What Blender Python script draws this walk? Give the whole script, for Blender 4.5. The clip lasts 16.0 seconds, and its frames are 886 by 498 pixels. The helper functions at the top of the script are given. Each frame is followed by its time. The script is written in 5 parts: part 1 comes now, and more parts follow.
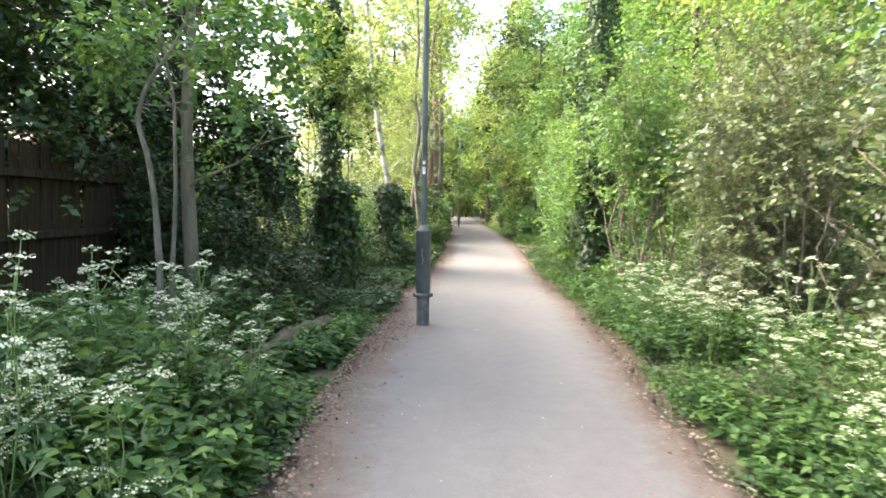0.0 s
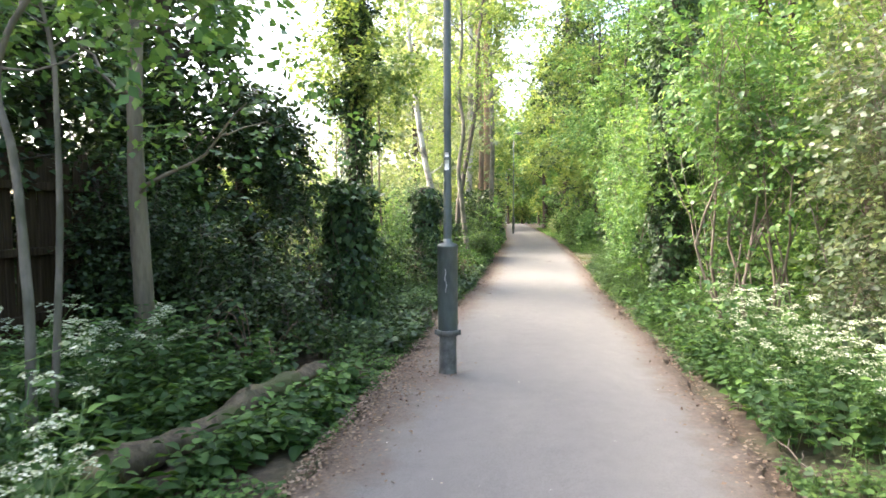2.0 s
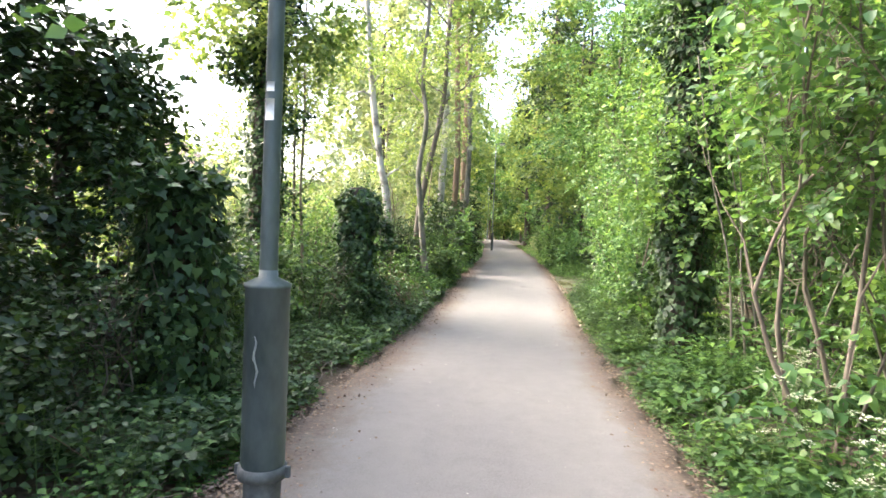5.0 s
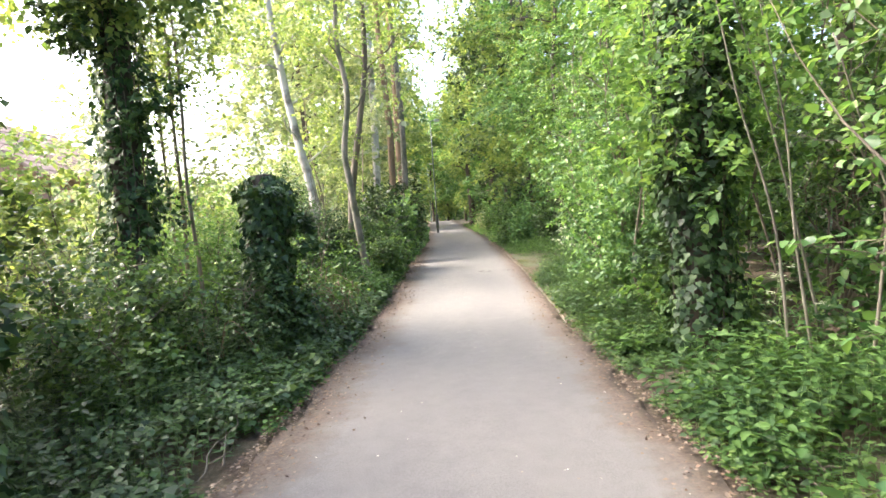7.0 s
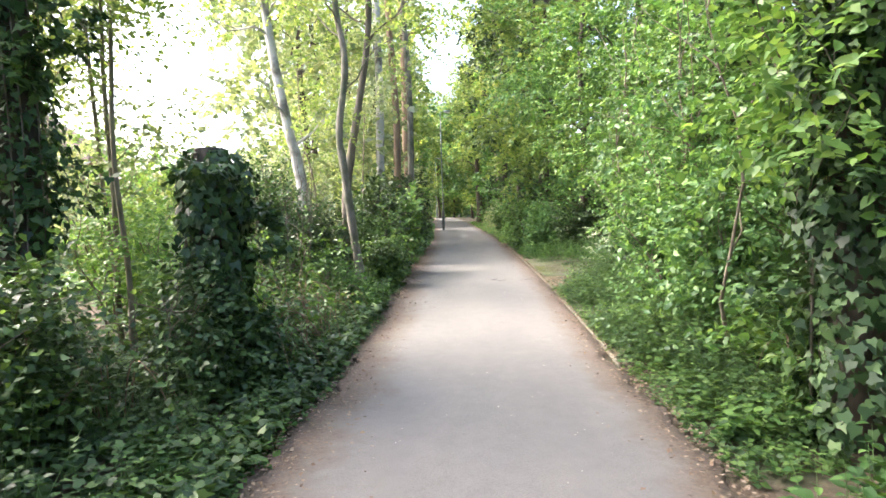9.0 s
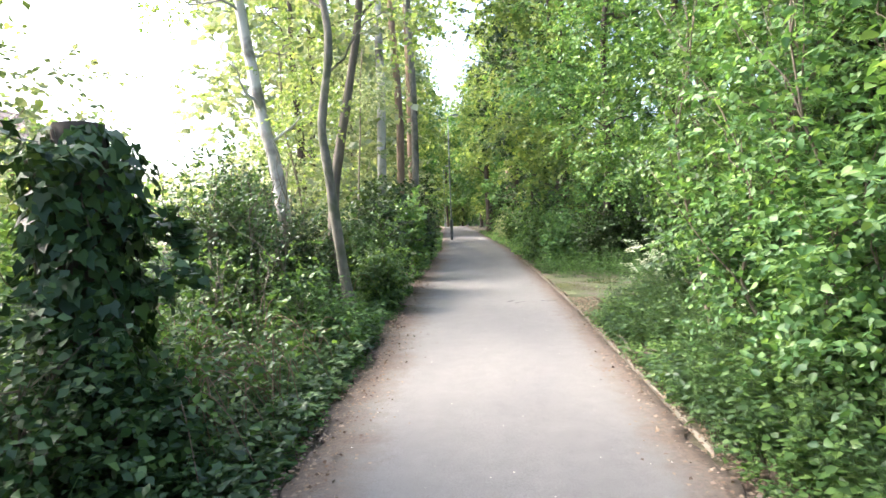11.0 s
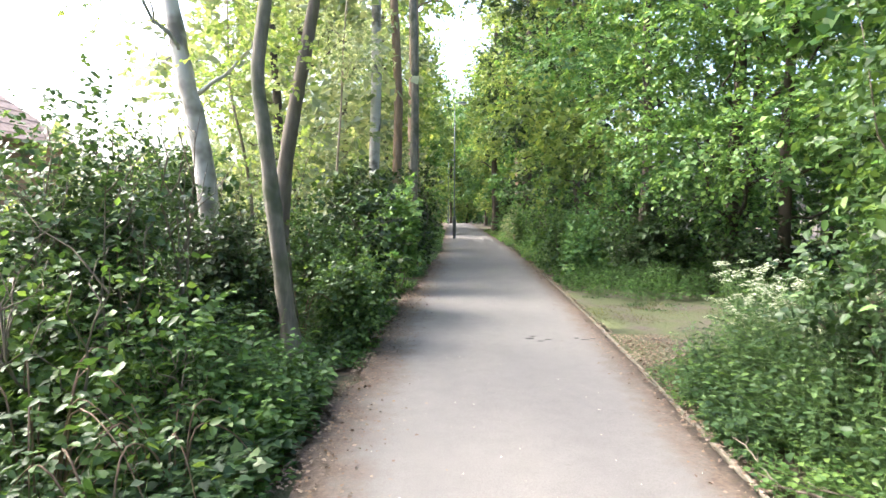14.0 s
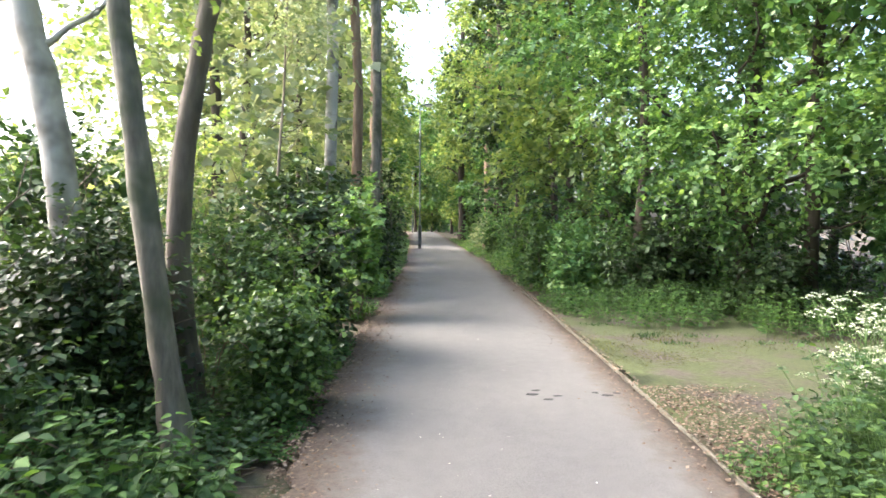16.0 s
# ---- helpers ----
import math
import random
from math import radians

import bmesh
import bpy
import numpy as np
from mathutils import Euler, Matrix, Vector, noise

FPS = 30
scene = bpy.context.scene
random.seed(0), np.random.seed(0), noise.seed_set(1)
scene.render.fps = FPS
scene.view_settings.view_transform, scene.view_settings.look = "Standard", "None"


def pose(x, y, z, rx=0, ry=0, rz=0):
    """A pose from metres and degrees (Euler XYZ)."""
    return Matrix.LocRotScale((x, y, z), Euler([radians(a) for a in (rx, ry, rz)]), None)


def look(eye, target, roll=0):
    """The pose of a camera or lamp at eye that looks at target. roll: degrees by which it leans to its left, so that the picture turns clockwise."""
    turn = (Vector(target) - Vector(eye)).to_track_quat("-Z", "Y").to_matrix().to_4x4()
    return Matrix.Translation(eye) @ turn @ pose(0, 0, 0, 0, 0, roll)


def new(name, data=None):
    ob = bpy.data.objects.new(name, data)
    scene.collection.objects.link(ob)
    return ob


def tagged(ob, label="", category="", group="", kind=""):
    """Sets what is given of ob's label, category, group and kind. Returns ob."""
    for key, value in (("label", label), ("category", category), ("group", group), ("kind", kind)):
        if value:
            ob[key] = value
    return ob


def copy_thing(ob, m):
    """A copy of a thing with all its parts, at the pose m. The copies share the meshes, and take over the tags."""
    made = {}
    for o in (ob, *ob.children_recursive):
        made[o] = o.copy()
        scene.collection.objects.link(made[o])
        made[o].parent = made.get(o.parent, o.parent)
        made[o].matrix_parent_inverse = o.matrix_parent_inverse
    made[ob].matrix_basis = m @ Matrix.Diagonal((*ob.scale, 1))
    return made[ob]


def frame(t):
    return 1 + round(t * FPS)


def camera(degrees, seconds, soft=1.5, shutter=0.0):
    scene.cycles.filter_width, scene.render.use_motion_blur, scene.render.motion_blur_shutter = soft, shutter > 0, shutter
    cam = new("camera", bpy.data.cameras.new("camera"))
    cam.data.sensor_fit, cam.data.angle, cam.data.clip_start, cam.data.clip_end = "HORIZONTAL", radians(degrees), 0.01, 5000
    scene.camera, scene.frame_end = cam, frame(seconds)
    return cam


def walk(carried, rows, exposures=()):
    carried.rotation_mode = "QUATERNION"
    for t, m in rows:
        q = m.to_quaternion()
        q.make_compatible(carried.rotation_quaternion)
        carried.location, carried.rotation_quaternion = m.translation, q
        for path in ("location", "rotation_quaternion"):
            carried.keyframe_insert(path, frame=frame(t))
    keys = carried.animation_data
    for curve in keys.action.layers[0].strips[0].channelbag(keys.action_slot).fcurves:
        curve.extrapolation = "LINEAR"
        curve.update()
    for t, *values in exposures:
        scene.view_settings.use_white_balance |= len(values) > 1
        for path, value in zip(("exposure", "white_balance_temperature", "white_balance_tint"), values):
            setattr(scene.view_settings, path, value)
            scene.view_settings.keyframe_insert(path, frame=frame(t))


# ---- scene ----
cam = camera(71.3, 16.0, soft=1.5, shutter=0.2)
METRES, EYE, TILT, LEAN, TURN = 16.0, 1.5, -3.9, -0.8, 0.0
ROWS = [
    (0.0, 0.0, 0.0, 0.0, -0.0, 0.0, 0.0),
    (0.5, 0.003, 0.0305, 0.0017, 6.21, 0.66, 2.18),
    (1.0, 0.0058, 0.0602, 0.0023, 6.5, 1.03, -3.4),
    (1.5, 0.0094, 0.0908, 0.0051, 5.31, -0.18, 2.24),
    (2.0, 0.0154, 0.1235, 0.0084, 5.32, 0.68, 0.6),
    (2.5, 0.0183, 0.1564, 0.0095, -1.25, 1.16, -2.99),
    (3.0, 0.0241, 0.1883, 0.0113, 3.02, -0.0, 4.7),
    (3.5, 0.0313, 0.2194, 0.0145, 3.99, 2.86, -3.05),
    (6.0, 0.0434, 0.3824, 0.0238, 2.38, 1.43, 0.2),
    (6.5, 0.0401, 0.4139, 0.0263, -3.83, 1.75, -2.08),
    (7.0, 0.0396, 0.4441, 0.028, -1.1, 0.3, 4.99),
    (7.5, 0.0394, 0.4748, 0.0309, -3.83, 0.44, -2.68),
    (8.0, 0.0388, 0.5062, 0.0337, -7.48, 0.98, 0.82),
    (8.5, 0.0374, 0.5368, 0.0353, -1.42, -0.08, 2.42),
    (11.0, 0.0418, 0.6855, 0.0442, 0.08, 0.81, 2.86),
    (11.5, 0.0469, 0.7152, 0.0472, 1.95, 1.04, -1.68),
    (12.0, 0.0487, 0.7457, 0.0494, -0.68, 0.64, -1.04),
    (12.5, 0.0511, 0.7763, 0.0502, 4.02, -0.41, 3.34),
    (13.0, 0.0506, 0.8076, 0.052, 0.93, 1.97, -4.7),
    (13.5, 0.048, 0.8388, 0.055, -2.14, 1.39, 2.63),
    (14.0, 0.047, 0.8688, 0.058, 0.29, 0.42, 0.6),
    (14.5, 0.0446, 0.8998, 0.0596, -3.34, 0.68, -1.84),
    (15.0, 0.0429, 0.93, 0.0608, -0.54, 0.17, 3.18),
    (15.5, 0.0435, 0.9606, 0.0639, 0.09, 1.86, -0.71),
    (16.0, 0.0433, 0.9925, 0.0666, -3.06, 1.15, 0.77),
]
walk(cam, [(t, pose(0, 0, EYE, TILT, LEAN, TURN) @ pose(METRES * x, METRES * y, METRES * z, 90 + pitch, roll, yaw)) for t, x, y, z, yaw, pitch, roll in ROWS], exposures=[(0, 3.22, 6600, 11), (3.7, 3.2, 6450, 11), (6, 3.08, 6400, 12), (8.7, 3.03, 6300, 12), (11, 2.98, 6050, 11), (16, 2.94, 6050, 11)])

# ---- world and sun ----
world = bpy.data.worlds.new("evening_sky")
scene.world = world
world.use_nodes = True
wn = world.node_tree
sky = wn.nodes.new("ShaderNodeTexSky")
sky.sky_type, sky.sun_disc = "NISHITA", False
SUN_EL, SUN_AZ = 42.0, -74.0          # degrees above the horizon, degrees right of the path; a hazy veiled sun
sky.sun_elevation, sky.sun_rotation = radians(SUN_EL), radians(SUN_AZ)
sky.air_density, sky.dust_density, sky.ozone_density = 0.8, 6.0, 0.8
wn.links.new(sky.outputs[0], wn.nodes["Background"].inputs[0])
wn.nodes["Background"].inputs[1].default_value = 0.15
sun = new("sun", bpy.data.lights.new("sun", "SUN"))
sun.data.energy, sun.data.angle, sun.data.color = 0.8, radians(38), (1.0, 0.93, 0.82)
sun_way = Vector((math.sin(radians(SUN_AZ)) * math.cos(radians(SUN_EL)), math.cos(radians(SUN_AZ)) * math.cos(radians(SUN_EL)), math.sin(radians(SUN_EL))))
sun.matrix_world = look(sun_way * 60, (0, 0, 0))

# ---- materials ----
rng = np.random.default_rng(11)


def nodes_of(name):
    m = bpy.data.materials.new(name)
    m.use_nodes = True
    nt = m.node_tree
    return m, nt, nt.nodes["Principled BSDF"], nt.nodes["Material Output"]


def ramp(nt, fac, stops):
    r = nt.nodes.new("ShaderNodeValToRGB")
    e = r.color_ramp.elements
    while len(e) < len(stops):
        e.new(0.5)
    for el, (p, c) in zip(e, stops):
        el.position, el.color = p, (*c, 1)
    nt.links.new(fac, r.inputs[0])
    return r.outputs[0]


def noise_tex(nt, scale, detail=4.0, rough=0.55, stretch=None):
    tc = nt.nodes.new("ShaderNodeTexCoord")
    n = nt.nodes.new("ShaderNodeTexNoise")
    n.inputs["Scale"].default_value, n.inputs["Detail"].default_value, n.inputs["Roughness"].default_value = scale, detail, rough
    out = tc.outputs["Object"]
    if stretch:
        mp = nt.nodes.new("ShaderNodeMapping")
        mp.inputs["Scale"].default_value = stretch
        nt.links.new(out, mp.inputs[0])
        out = mp.outputs[0]
    nt.links.new(out, n.inputs["Vector"])
    return n.outputs["Fac"]


def mix_rgb(nt, fac, a, b, mode="MIX"):
    m = nt.nodes.new("ShaderNodeMix")
    m.data_type, m.blend_type = "RGBA", mode
    for sock, v in ((m.inputs[0], fac), (m.inputs[6], a), (m.inputs[7], b)):
        if hasattr(v, "links"):
            nt.links.new(v, sock)
        elif isinstance(v, tuple):
            sock.default_value = (*v, 1)
        else:
            sock.default_value = v
    return m.outputs[2]


def bump(nt, bsdf, height, strength, distance):
    b = nt.nodes.new("ShaderNodeBump")
    b.inputs["Strength"].default_value, b.inputs["Distance"].default_value = strength, distance
    nt.links.new(height, b.inputs["Height"])
    nt.links.new(b.outputs[0], bsdf.inputs["Normal"])


def leaf_material(name, dark, mid, light, rough=0.42, through_share=0.38, spec=0.4):
    m, nt, bsdf, out = nodes_of(name)
    geo = nt.nodes.new("ShaderNodeNewGeometry")
    c = ramp(nt, geo.outputs["Random Per Island"], [(0.0, dark), (0.5, mid), (0.92, light), (1.0, tuple(min(1, v * 1.15) for v in light))])
    patch = ramp(nt, noise_tex(nt, 1.1, 2.0), [(0.35, (0.7, 0.72, 0.75)), (0.65, (1.12, 1.08, 0.95))])
    c = mix_rgb(nt, 1.0, c, patch, "MULTIPLY")
    nt.links.new(c, bsdf.inputs["Base Color"])
    bsdf.inputs["Roughness"].default_value = rough
    bsdf.inputs["Specular IOR Level"].default_value = spec
    tr = nt.nodes.new("ShaderNodeBsdfTranslucent")
    warm = mix_rgb(nt, 1.0, c, (1.2, 1.15, 0.6), "MULTIPLY")
    nt.links.new(warm, tr.inputs[0])
    mx = nt.nodes.new("ShaderNodeMixShader")
    mx.inputs[0].default_value = through_share
    nt.links.new(bsdf.outputs[0], mx.inputs[1])
    nt.links.new(tr.outputs[0], mx.inputs[2])
    nt.links.new(mx.outputs[0], out.inputs[0])
    return m


def bark_material(name, dark, light, scale=9.0, depth=0.012, blotch=None):
    m, nt, bsdf, out = nodes_of(name)
    fine = noise_tex(nt, scale, 6.0, 0.65, (1, 1, 0.22))
    c = ramp(nt, fine, [(0.3, dark), (0.7, light)])
    if blotch:
        c = mix_rgb(nt, ramp(nt, noise_tex(nt, 2.3, 3.0), [(0.48, (0, 0, 0)), (0.62, (1, 1, 1))]), c, blotch)
    nt.links.new(c, bsdf.inputs["Base Color"])
    bsdf.inputs["Roughness"].default_value = 0.9
    bump(nt, bsdf, fine, 0.8, depth)
    return m


def plain_material(name, dark, light, scale=6.0, rough=0.8, metal=0.0, depth=0.002, stretch=None):
    m, nt, bsdf, out = nodes_of(name)
    f = noise_tex(nt, scale, 5.0, 0.6, stretch)
    nt.links.new(ramp(nt, f, [(0.3, dark), (0.7, light)]), bsdf.inputs["Base Color"])
    bsdf.inputs["Roughness"].default_value, bsdf.inputs["Metallic"].default_value = rough, metal
    bump(nt, bsdf, f, 0.5, depth)
    return m


def flake_material(name, colours, rough=0.85):
    m, nt, bsdf, out = nodes_of(name)
    geo = nt.nodes.new("ShaderNodeNewGeometry")
    nt.links.new(ramp(nt, geo.outputs["Random Per Island"], [(i / (len(colours) - 1), c) for i, c in enumerate(colours)]), bsdf.inputs["Base Color"])
    bsdf.inputs["Roughness"].default_value = rough
    return m


LEAF_BRIGHT = leaf_material("leaf_fresh_green", (0.0889, 0.178, 0.0553), (0.148, 0.282, 0.0884), (0.246, 0.376, 0.122), through_share=0.45)
LEAF_YELLOW = leaf_material("leaf_yellow_green", (0.123, 0.207, 0.0707), (0.208, 0.301, 0.106), (0.323, 0.395, 0.141), through_share=0.5)
LEAF_MAPLE = leaf_material("leaf_mid_green", (0.0593, 0.141, 0.053), (0.108, 0.226, 0.0751), (0.198, 0.329, 0.111), through_share=0.42)
LEAF_HAW = leaf_material("leaf_grey_green", (0.0728, 0.116, 0.0585), (0.125, 0.179, 0.091), (0.229, 0.281, 0.169), rough=0.38)
# Evergreen dark green; also stands for shade in the hollow behind the clearing.
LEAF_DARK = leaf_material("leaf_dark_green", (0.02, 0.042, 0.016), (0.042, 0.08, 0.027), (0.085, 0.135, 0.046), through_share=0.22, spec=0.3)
# Green darkened to stand for shade in undergrowth; also colours dark grass tufts.
LEAF_SHADE = leaf_material("leaf_shade_toned_green", (0.03, 0.062, 0.025), (0.058, 0.115, 0.042), (0.115, 0.19, 0.072), through_share=0.3, spec=0.35)
LEAF_IVY = leaf_material("leaf_ivy", (0.021, 0.048, 0.019), (0.045, 0.094, 0.034), (0.105, 0.175, 0.064), rough=0.45, through_share=0.2, spec=0.28)
LEAF_NETTLE = leaf_material("leaf_nettle", (0.03, 0.072, 0.024), (0.066, 0.145, 0.042), (0.14, 0.255, 0.072), rough=0.58, spec=0.28)
LEAF_FERNY = leaf_material("leaf_ferny", (0.045, 0.1, 0.04), (0.08, 0.165, 0.06), (0.15, 0.26, 0.1))
LEAF_BRAMBLE = leaf_material("leaf_bramble", (0.042, 0.088, 0.03), (0.08, 0.158, 0.045), (0.155, 0.25, 0.075))
# Haze put into the leaf colour, for far trees, verge bushes and saplings.
LEAF_HAZE_PALE = leaf_material("leaf_far_haze_pale", (0.158, 0.226, 0.133), (0.257, 0.32, 0.199), (0.375, 0.414, 0.287), through_share=0.5)
LEAF_MOSS = leaf_material("leaf_moss", (0.05, 0.058, 0.022), (0.09, 0.1, 0.036), (0.15, 0.155, 0.06), rough=0.7, through_share=0.3, spec=0.15)
STEM_GREEN = plain_material("stem_green", (0.08, 0.15, 0.04), (0.16, 0.25, 0.07), 20, 0.6)
TWIG = plain_material("twig_bark", (0.07, 0.055, 0.04), (0.19, 0.16, 0.12), 14, 0.9, stretch=(1, 1, 0.3))
BARK_BROWN = bark_material("bark_brown", (0.09, 0.075, 0.05), (0.26, 0.22, 0.16))
BARK_GREY = bark_material("bark_grey_brown", (0.055, 0.045, 0.035), (0.16, 0.135, 0.105))
BARK_DARK = bark_material("bark_dark", (0.03, 0.024, 0.018), (0.09, 0.07, 0.05))
BARK_PALE = bark_material("bark_pale_grey", (0.075, 0.066, 0.052), (0.25, 0.225, 0.18), 11, 0.014, (0.075, 0.082, 0.05))
BARK_BIRCH = bark_material("bark_birch", (0.3, 0.29, 0.26), (0.5, 0.48, 0.44), 4, 0.006, (0.14, 0.13, 0.11))
BARK_RED = bark_material("bark_reddish", (0.13, 0.085, 0.055), (0.32, 0.23, 0.16), 6)
PETAL = flake_material("flower_white", [(0.26, 0.32, 0.15), (0.48, 0.52, 0.34), (0.64, 0.65, 0.5)], 0.7)
LITTER = flake_material("leaf_litter", [(0.05, 0.034, 0.023), (0.14, 0.09, 0.055), (0.2, 0.14, 0.09), (0.27, 0.21, 0.155), (0.1, 0.068, 0.048)])
BITS = flake_material("path_bits", [(0.42, 0.38, 0.3), (0.6, 0.57, 0.5), (0.2, 0.14, 0.08), (0.66, 0.64, 0.6)])
FENCE_WOOD = plain_material("fence_wood", (0.02, 0.014, 0.008), (0.075, 0.055, 0.034), 8, 0.95, stretch=(3, 3, 0.2))
FENCE_WOOD.node_tree.nodes["Principled BSDF"].inputs["Specular IOR Level"].default_value = 0.1
LOG_WOOD = bark_material("log_bark", (0.04, 0.03, 0.02), (0.19, 0.15, 0.095), 16, 0.03, (0.085, 0.095, 0.035))
CUT_WOOD = plain_material("cut_wood", (0.3, 0.22, 0.12), (0.48, 0.38, 0.22), 12, 0.85)
EDGING = plain_material("edging_timber", (0.12, 0.105, 0.075), (0.27, 0.245, 0.19), 10, 0.9, stretch=(2, 0.2, 2))
POST_PAINT = plain_material("post_grey_paint", (0.055, 0.073, 0.073), (0.15, 0.175, 0.168), 5, 0.52, 0.2, 0.002, stretch=(1.5, 1.5, 0.6))
POST_DARK = plain_material("post_worn_paint", (0.05, 0.055, 0.052), (0.19, 0.195, 0.19), 11, 0.65, 0.2, 0.002)
CANE = plain_material("bramble_cane", (0.1, 0.06, 0.04), (0.26, 0.18, 0.12), 20, 0.8)
STICKER = plain_material("white_sticker", (0.7, 0.7, 0.68), (0.82, 0.82, 0.8), 20, 0.5)
SCRAPE = plain_material("scraped_metal", (0.35, 0.36, 0.36), (0.5, 0.5, 0.5), 30, 0.5, 0.4)
BRICK = plain_material("house_brick", (0.26, 0.15, 0.11), (0.4, 0.26, 0.2), 3, 0.9, stretch=(1, 1, 6))
ROOF = plain_material("roof_tiles", (0.15, 0.1, 0.075), (0.27, 0.19, 0.15), 5, 0.85)
DARK_GLASS = plain_material("window_glass", (0.03, 0.035, 0.04), (0.06, 0.065, 0.07), 3, 0.08)
GLASS_LAMP = plain_material("lamp_bowl", (0.5, 0.5, 0.48), (0.62, 0.62, 0.6), 5, 0.2)


def ground_material():
    m, nt, bsdf, out = nodes_of("woodland_soil")
    f = noise_tex(nt, 14, 8.0, 0.7)
    big = noise_tex(nt, 0.9, 3.0)
    c = ramp(nt, f, [(0.25, (0.03, 0.022, 0.015)), (0.5, (0.085, 0.06, 0.04)), (0.75, (0.19, 0.14, 0.09))])
    green = ramp(nt, big, [(0.45, (0, 0, 0)), (0.65, (0.7, 0.7, 0.7))])
    c = mix_rgb(nt, green, c, (0.05, 0.075, 0.025))
    nt.links.new(c, bsdf.inputs["Base Color"])
    bsdf.inputs["Roughness"].default_value = 0.95
    bump(nt, bsdf, f, 1.0, 0.03)
    return m


def path_material():
    m, nt, bsdf, out = nodes_of("path_asphalt")
    grain = noise_tex(nt, 140, 3.0, 0.7)
    mid = noise_tex(nt, 7, 5.0, 0.6)
    big = noise_tex(nt, 0.75, 4.0, 0.55, (1.3, 0.55, 1))
    c = ramp(nt, grain, [(0.25, (0.108, 0.099, 0.092)), (0.5, (0.152, 0.146, 0.137)), (0.8, (0.222, 0.214, 0.202))])
    c = mix_rgb(nt, 1.0, c, ramp(nt, big, [(0.3, (0.86, 0.85, 0.86)), (0.7, (1.1, 1.08, 1.05))]), "MULTIPLY")
    c = mix_rgb(nt, 1.0, c, ramp(nt, mid, [(0.3, (0.92, 0.92, 0.92)), (0.7, (1.06, 1.06, 1.06))]), "MULTIPLY")
    at = nt.nodes.new("ShaderNodeAttribute")
    at.attribute_name = "verge"
    add = nt.nodes.new("ShaderNodeMath")
    add.operation = "ADD"
    nt.links.new(at.outputs["Fac"], add.inputs[0])
    wob = nt.nodes.new("ShaderNodeMath")
    wob.operation = "MULTIPLY_ADD"
    wob.inputs[1].default_value, wob.inputs[2].default_value = 0.9, -0.45
    nt.links.new(noise_tex(nt, 5.5, 6.0, 0.7), wob.inputs[0])
    nt.links.new(wob.outputs[0], add.inputs[1])
    dirt = ramp(nt, add.outputs[0], [(0.3, (0, 0, 0)), (0.8, (0.92, 0.92, 0.92))])
    soil = ramp(nt, noise_tex(nt, 40, 5.0, 0.7), [(0.3, (0.055, 0.038, 0.026)), (0.7, (0.155, 0.11, 0.076))])
    c = mix_rgb(nt, dirt, c, soil)
    nt.links.new(c, bsdf.inputs["Base Color"])
    bsdf.inputs["Roughness"].default_value = 0.82
    bump(nt, bsdf, grain, 0.6, 0.004)
    return m


def clearing_material():
    m, nt, bsdf, out = nodes_of("trodden_earth_and_moss")
    f = noise_tex(nt, 22, 7.0, 0.7)
    big = noise_tex(nt, 1.6, 4.0, 0.6)
    soil = ramp(nt, f, [(0.3, (0.045, 0.034, 0.028)), (0.7, (0.125, 0.1, 0.084))])
    moss = ramp(nt, f, [(0.3, (0.04, 0.05, 0.018)), (0.7, (0.1, 0.115, 0.044))])
    c = mix_rgb(nt, ramp(nt, big, [(0.36, (0, 0, 0)), (0.54, (1, 1, 1))]), soil, moss)
    nt.links.new(c, bsdf.inputs["Base Color"])
    bsdf.inputs["Roughness"].default_value = 0.95
    bump(nt, bsdf, f, 1.0, 0.02)
    return m


# ---- helpers for meshes ----
def part(name, me, material, parent=None, label=""):
    ob = new(name, me)
    if material and not me.materials:
        me.materials.append(material)
    if parent:
        ob.parent = parent
    if label:
        ob["label"] = label
    return ob


def thing(name, at, label, category, group="", kind=""):
    ob = new(name)
    ob.location = at
    ob.empty_display_size = 0.1
    return tagged(ob, label, category, group, kind)


def mesh_np(name, V, faces, smooth=False):
    """V (n, 3), faces: list of integer arrays (m, k)."""
    me = bpy.data.meshes.new(name)
    V = np.asarray(V, np.float32)
    me.vertices.add(len(V))
    me.vertices.foreach_set("co", V.ravel())
    loops = np.concatenate([f.ravel() for f in faces]).astype(np.int32)
    totals = np.concatenate([np.full(len(f), f.shape[1], np.int32) for f in faces])
    me.loops.add(len(loops))
    me.loops.foreach_set("vertex_index", loops)
    me.polygons.add(len(totals))
    me.polygons.foreach_set("loop_start", np.concatenate([[0], np.cumsum(totals)[:-1]]).astype(np.int32))
    me.update(calc_edges=True)
    if smooth:
        me.polygons.foreach_set("use_smooth", np.ones(len(totals), bool))
    return me


def unit(a):
    return a / np.maximum(np.linalg.norm(a, axis=-1, keepdims=True), 1e-9)


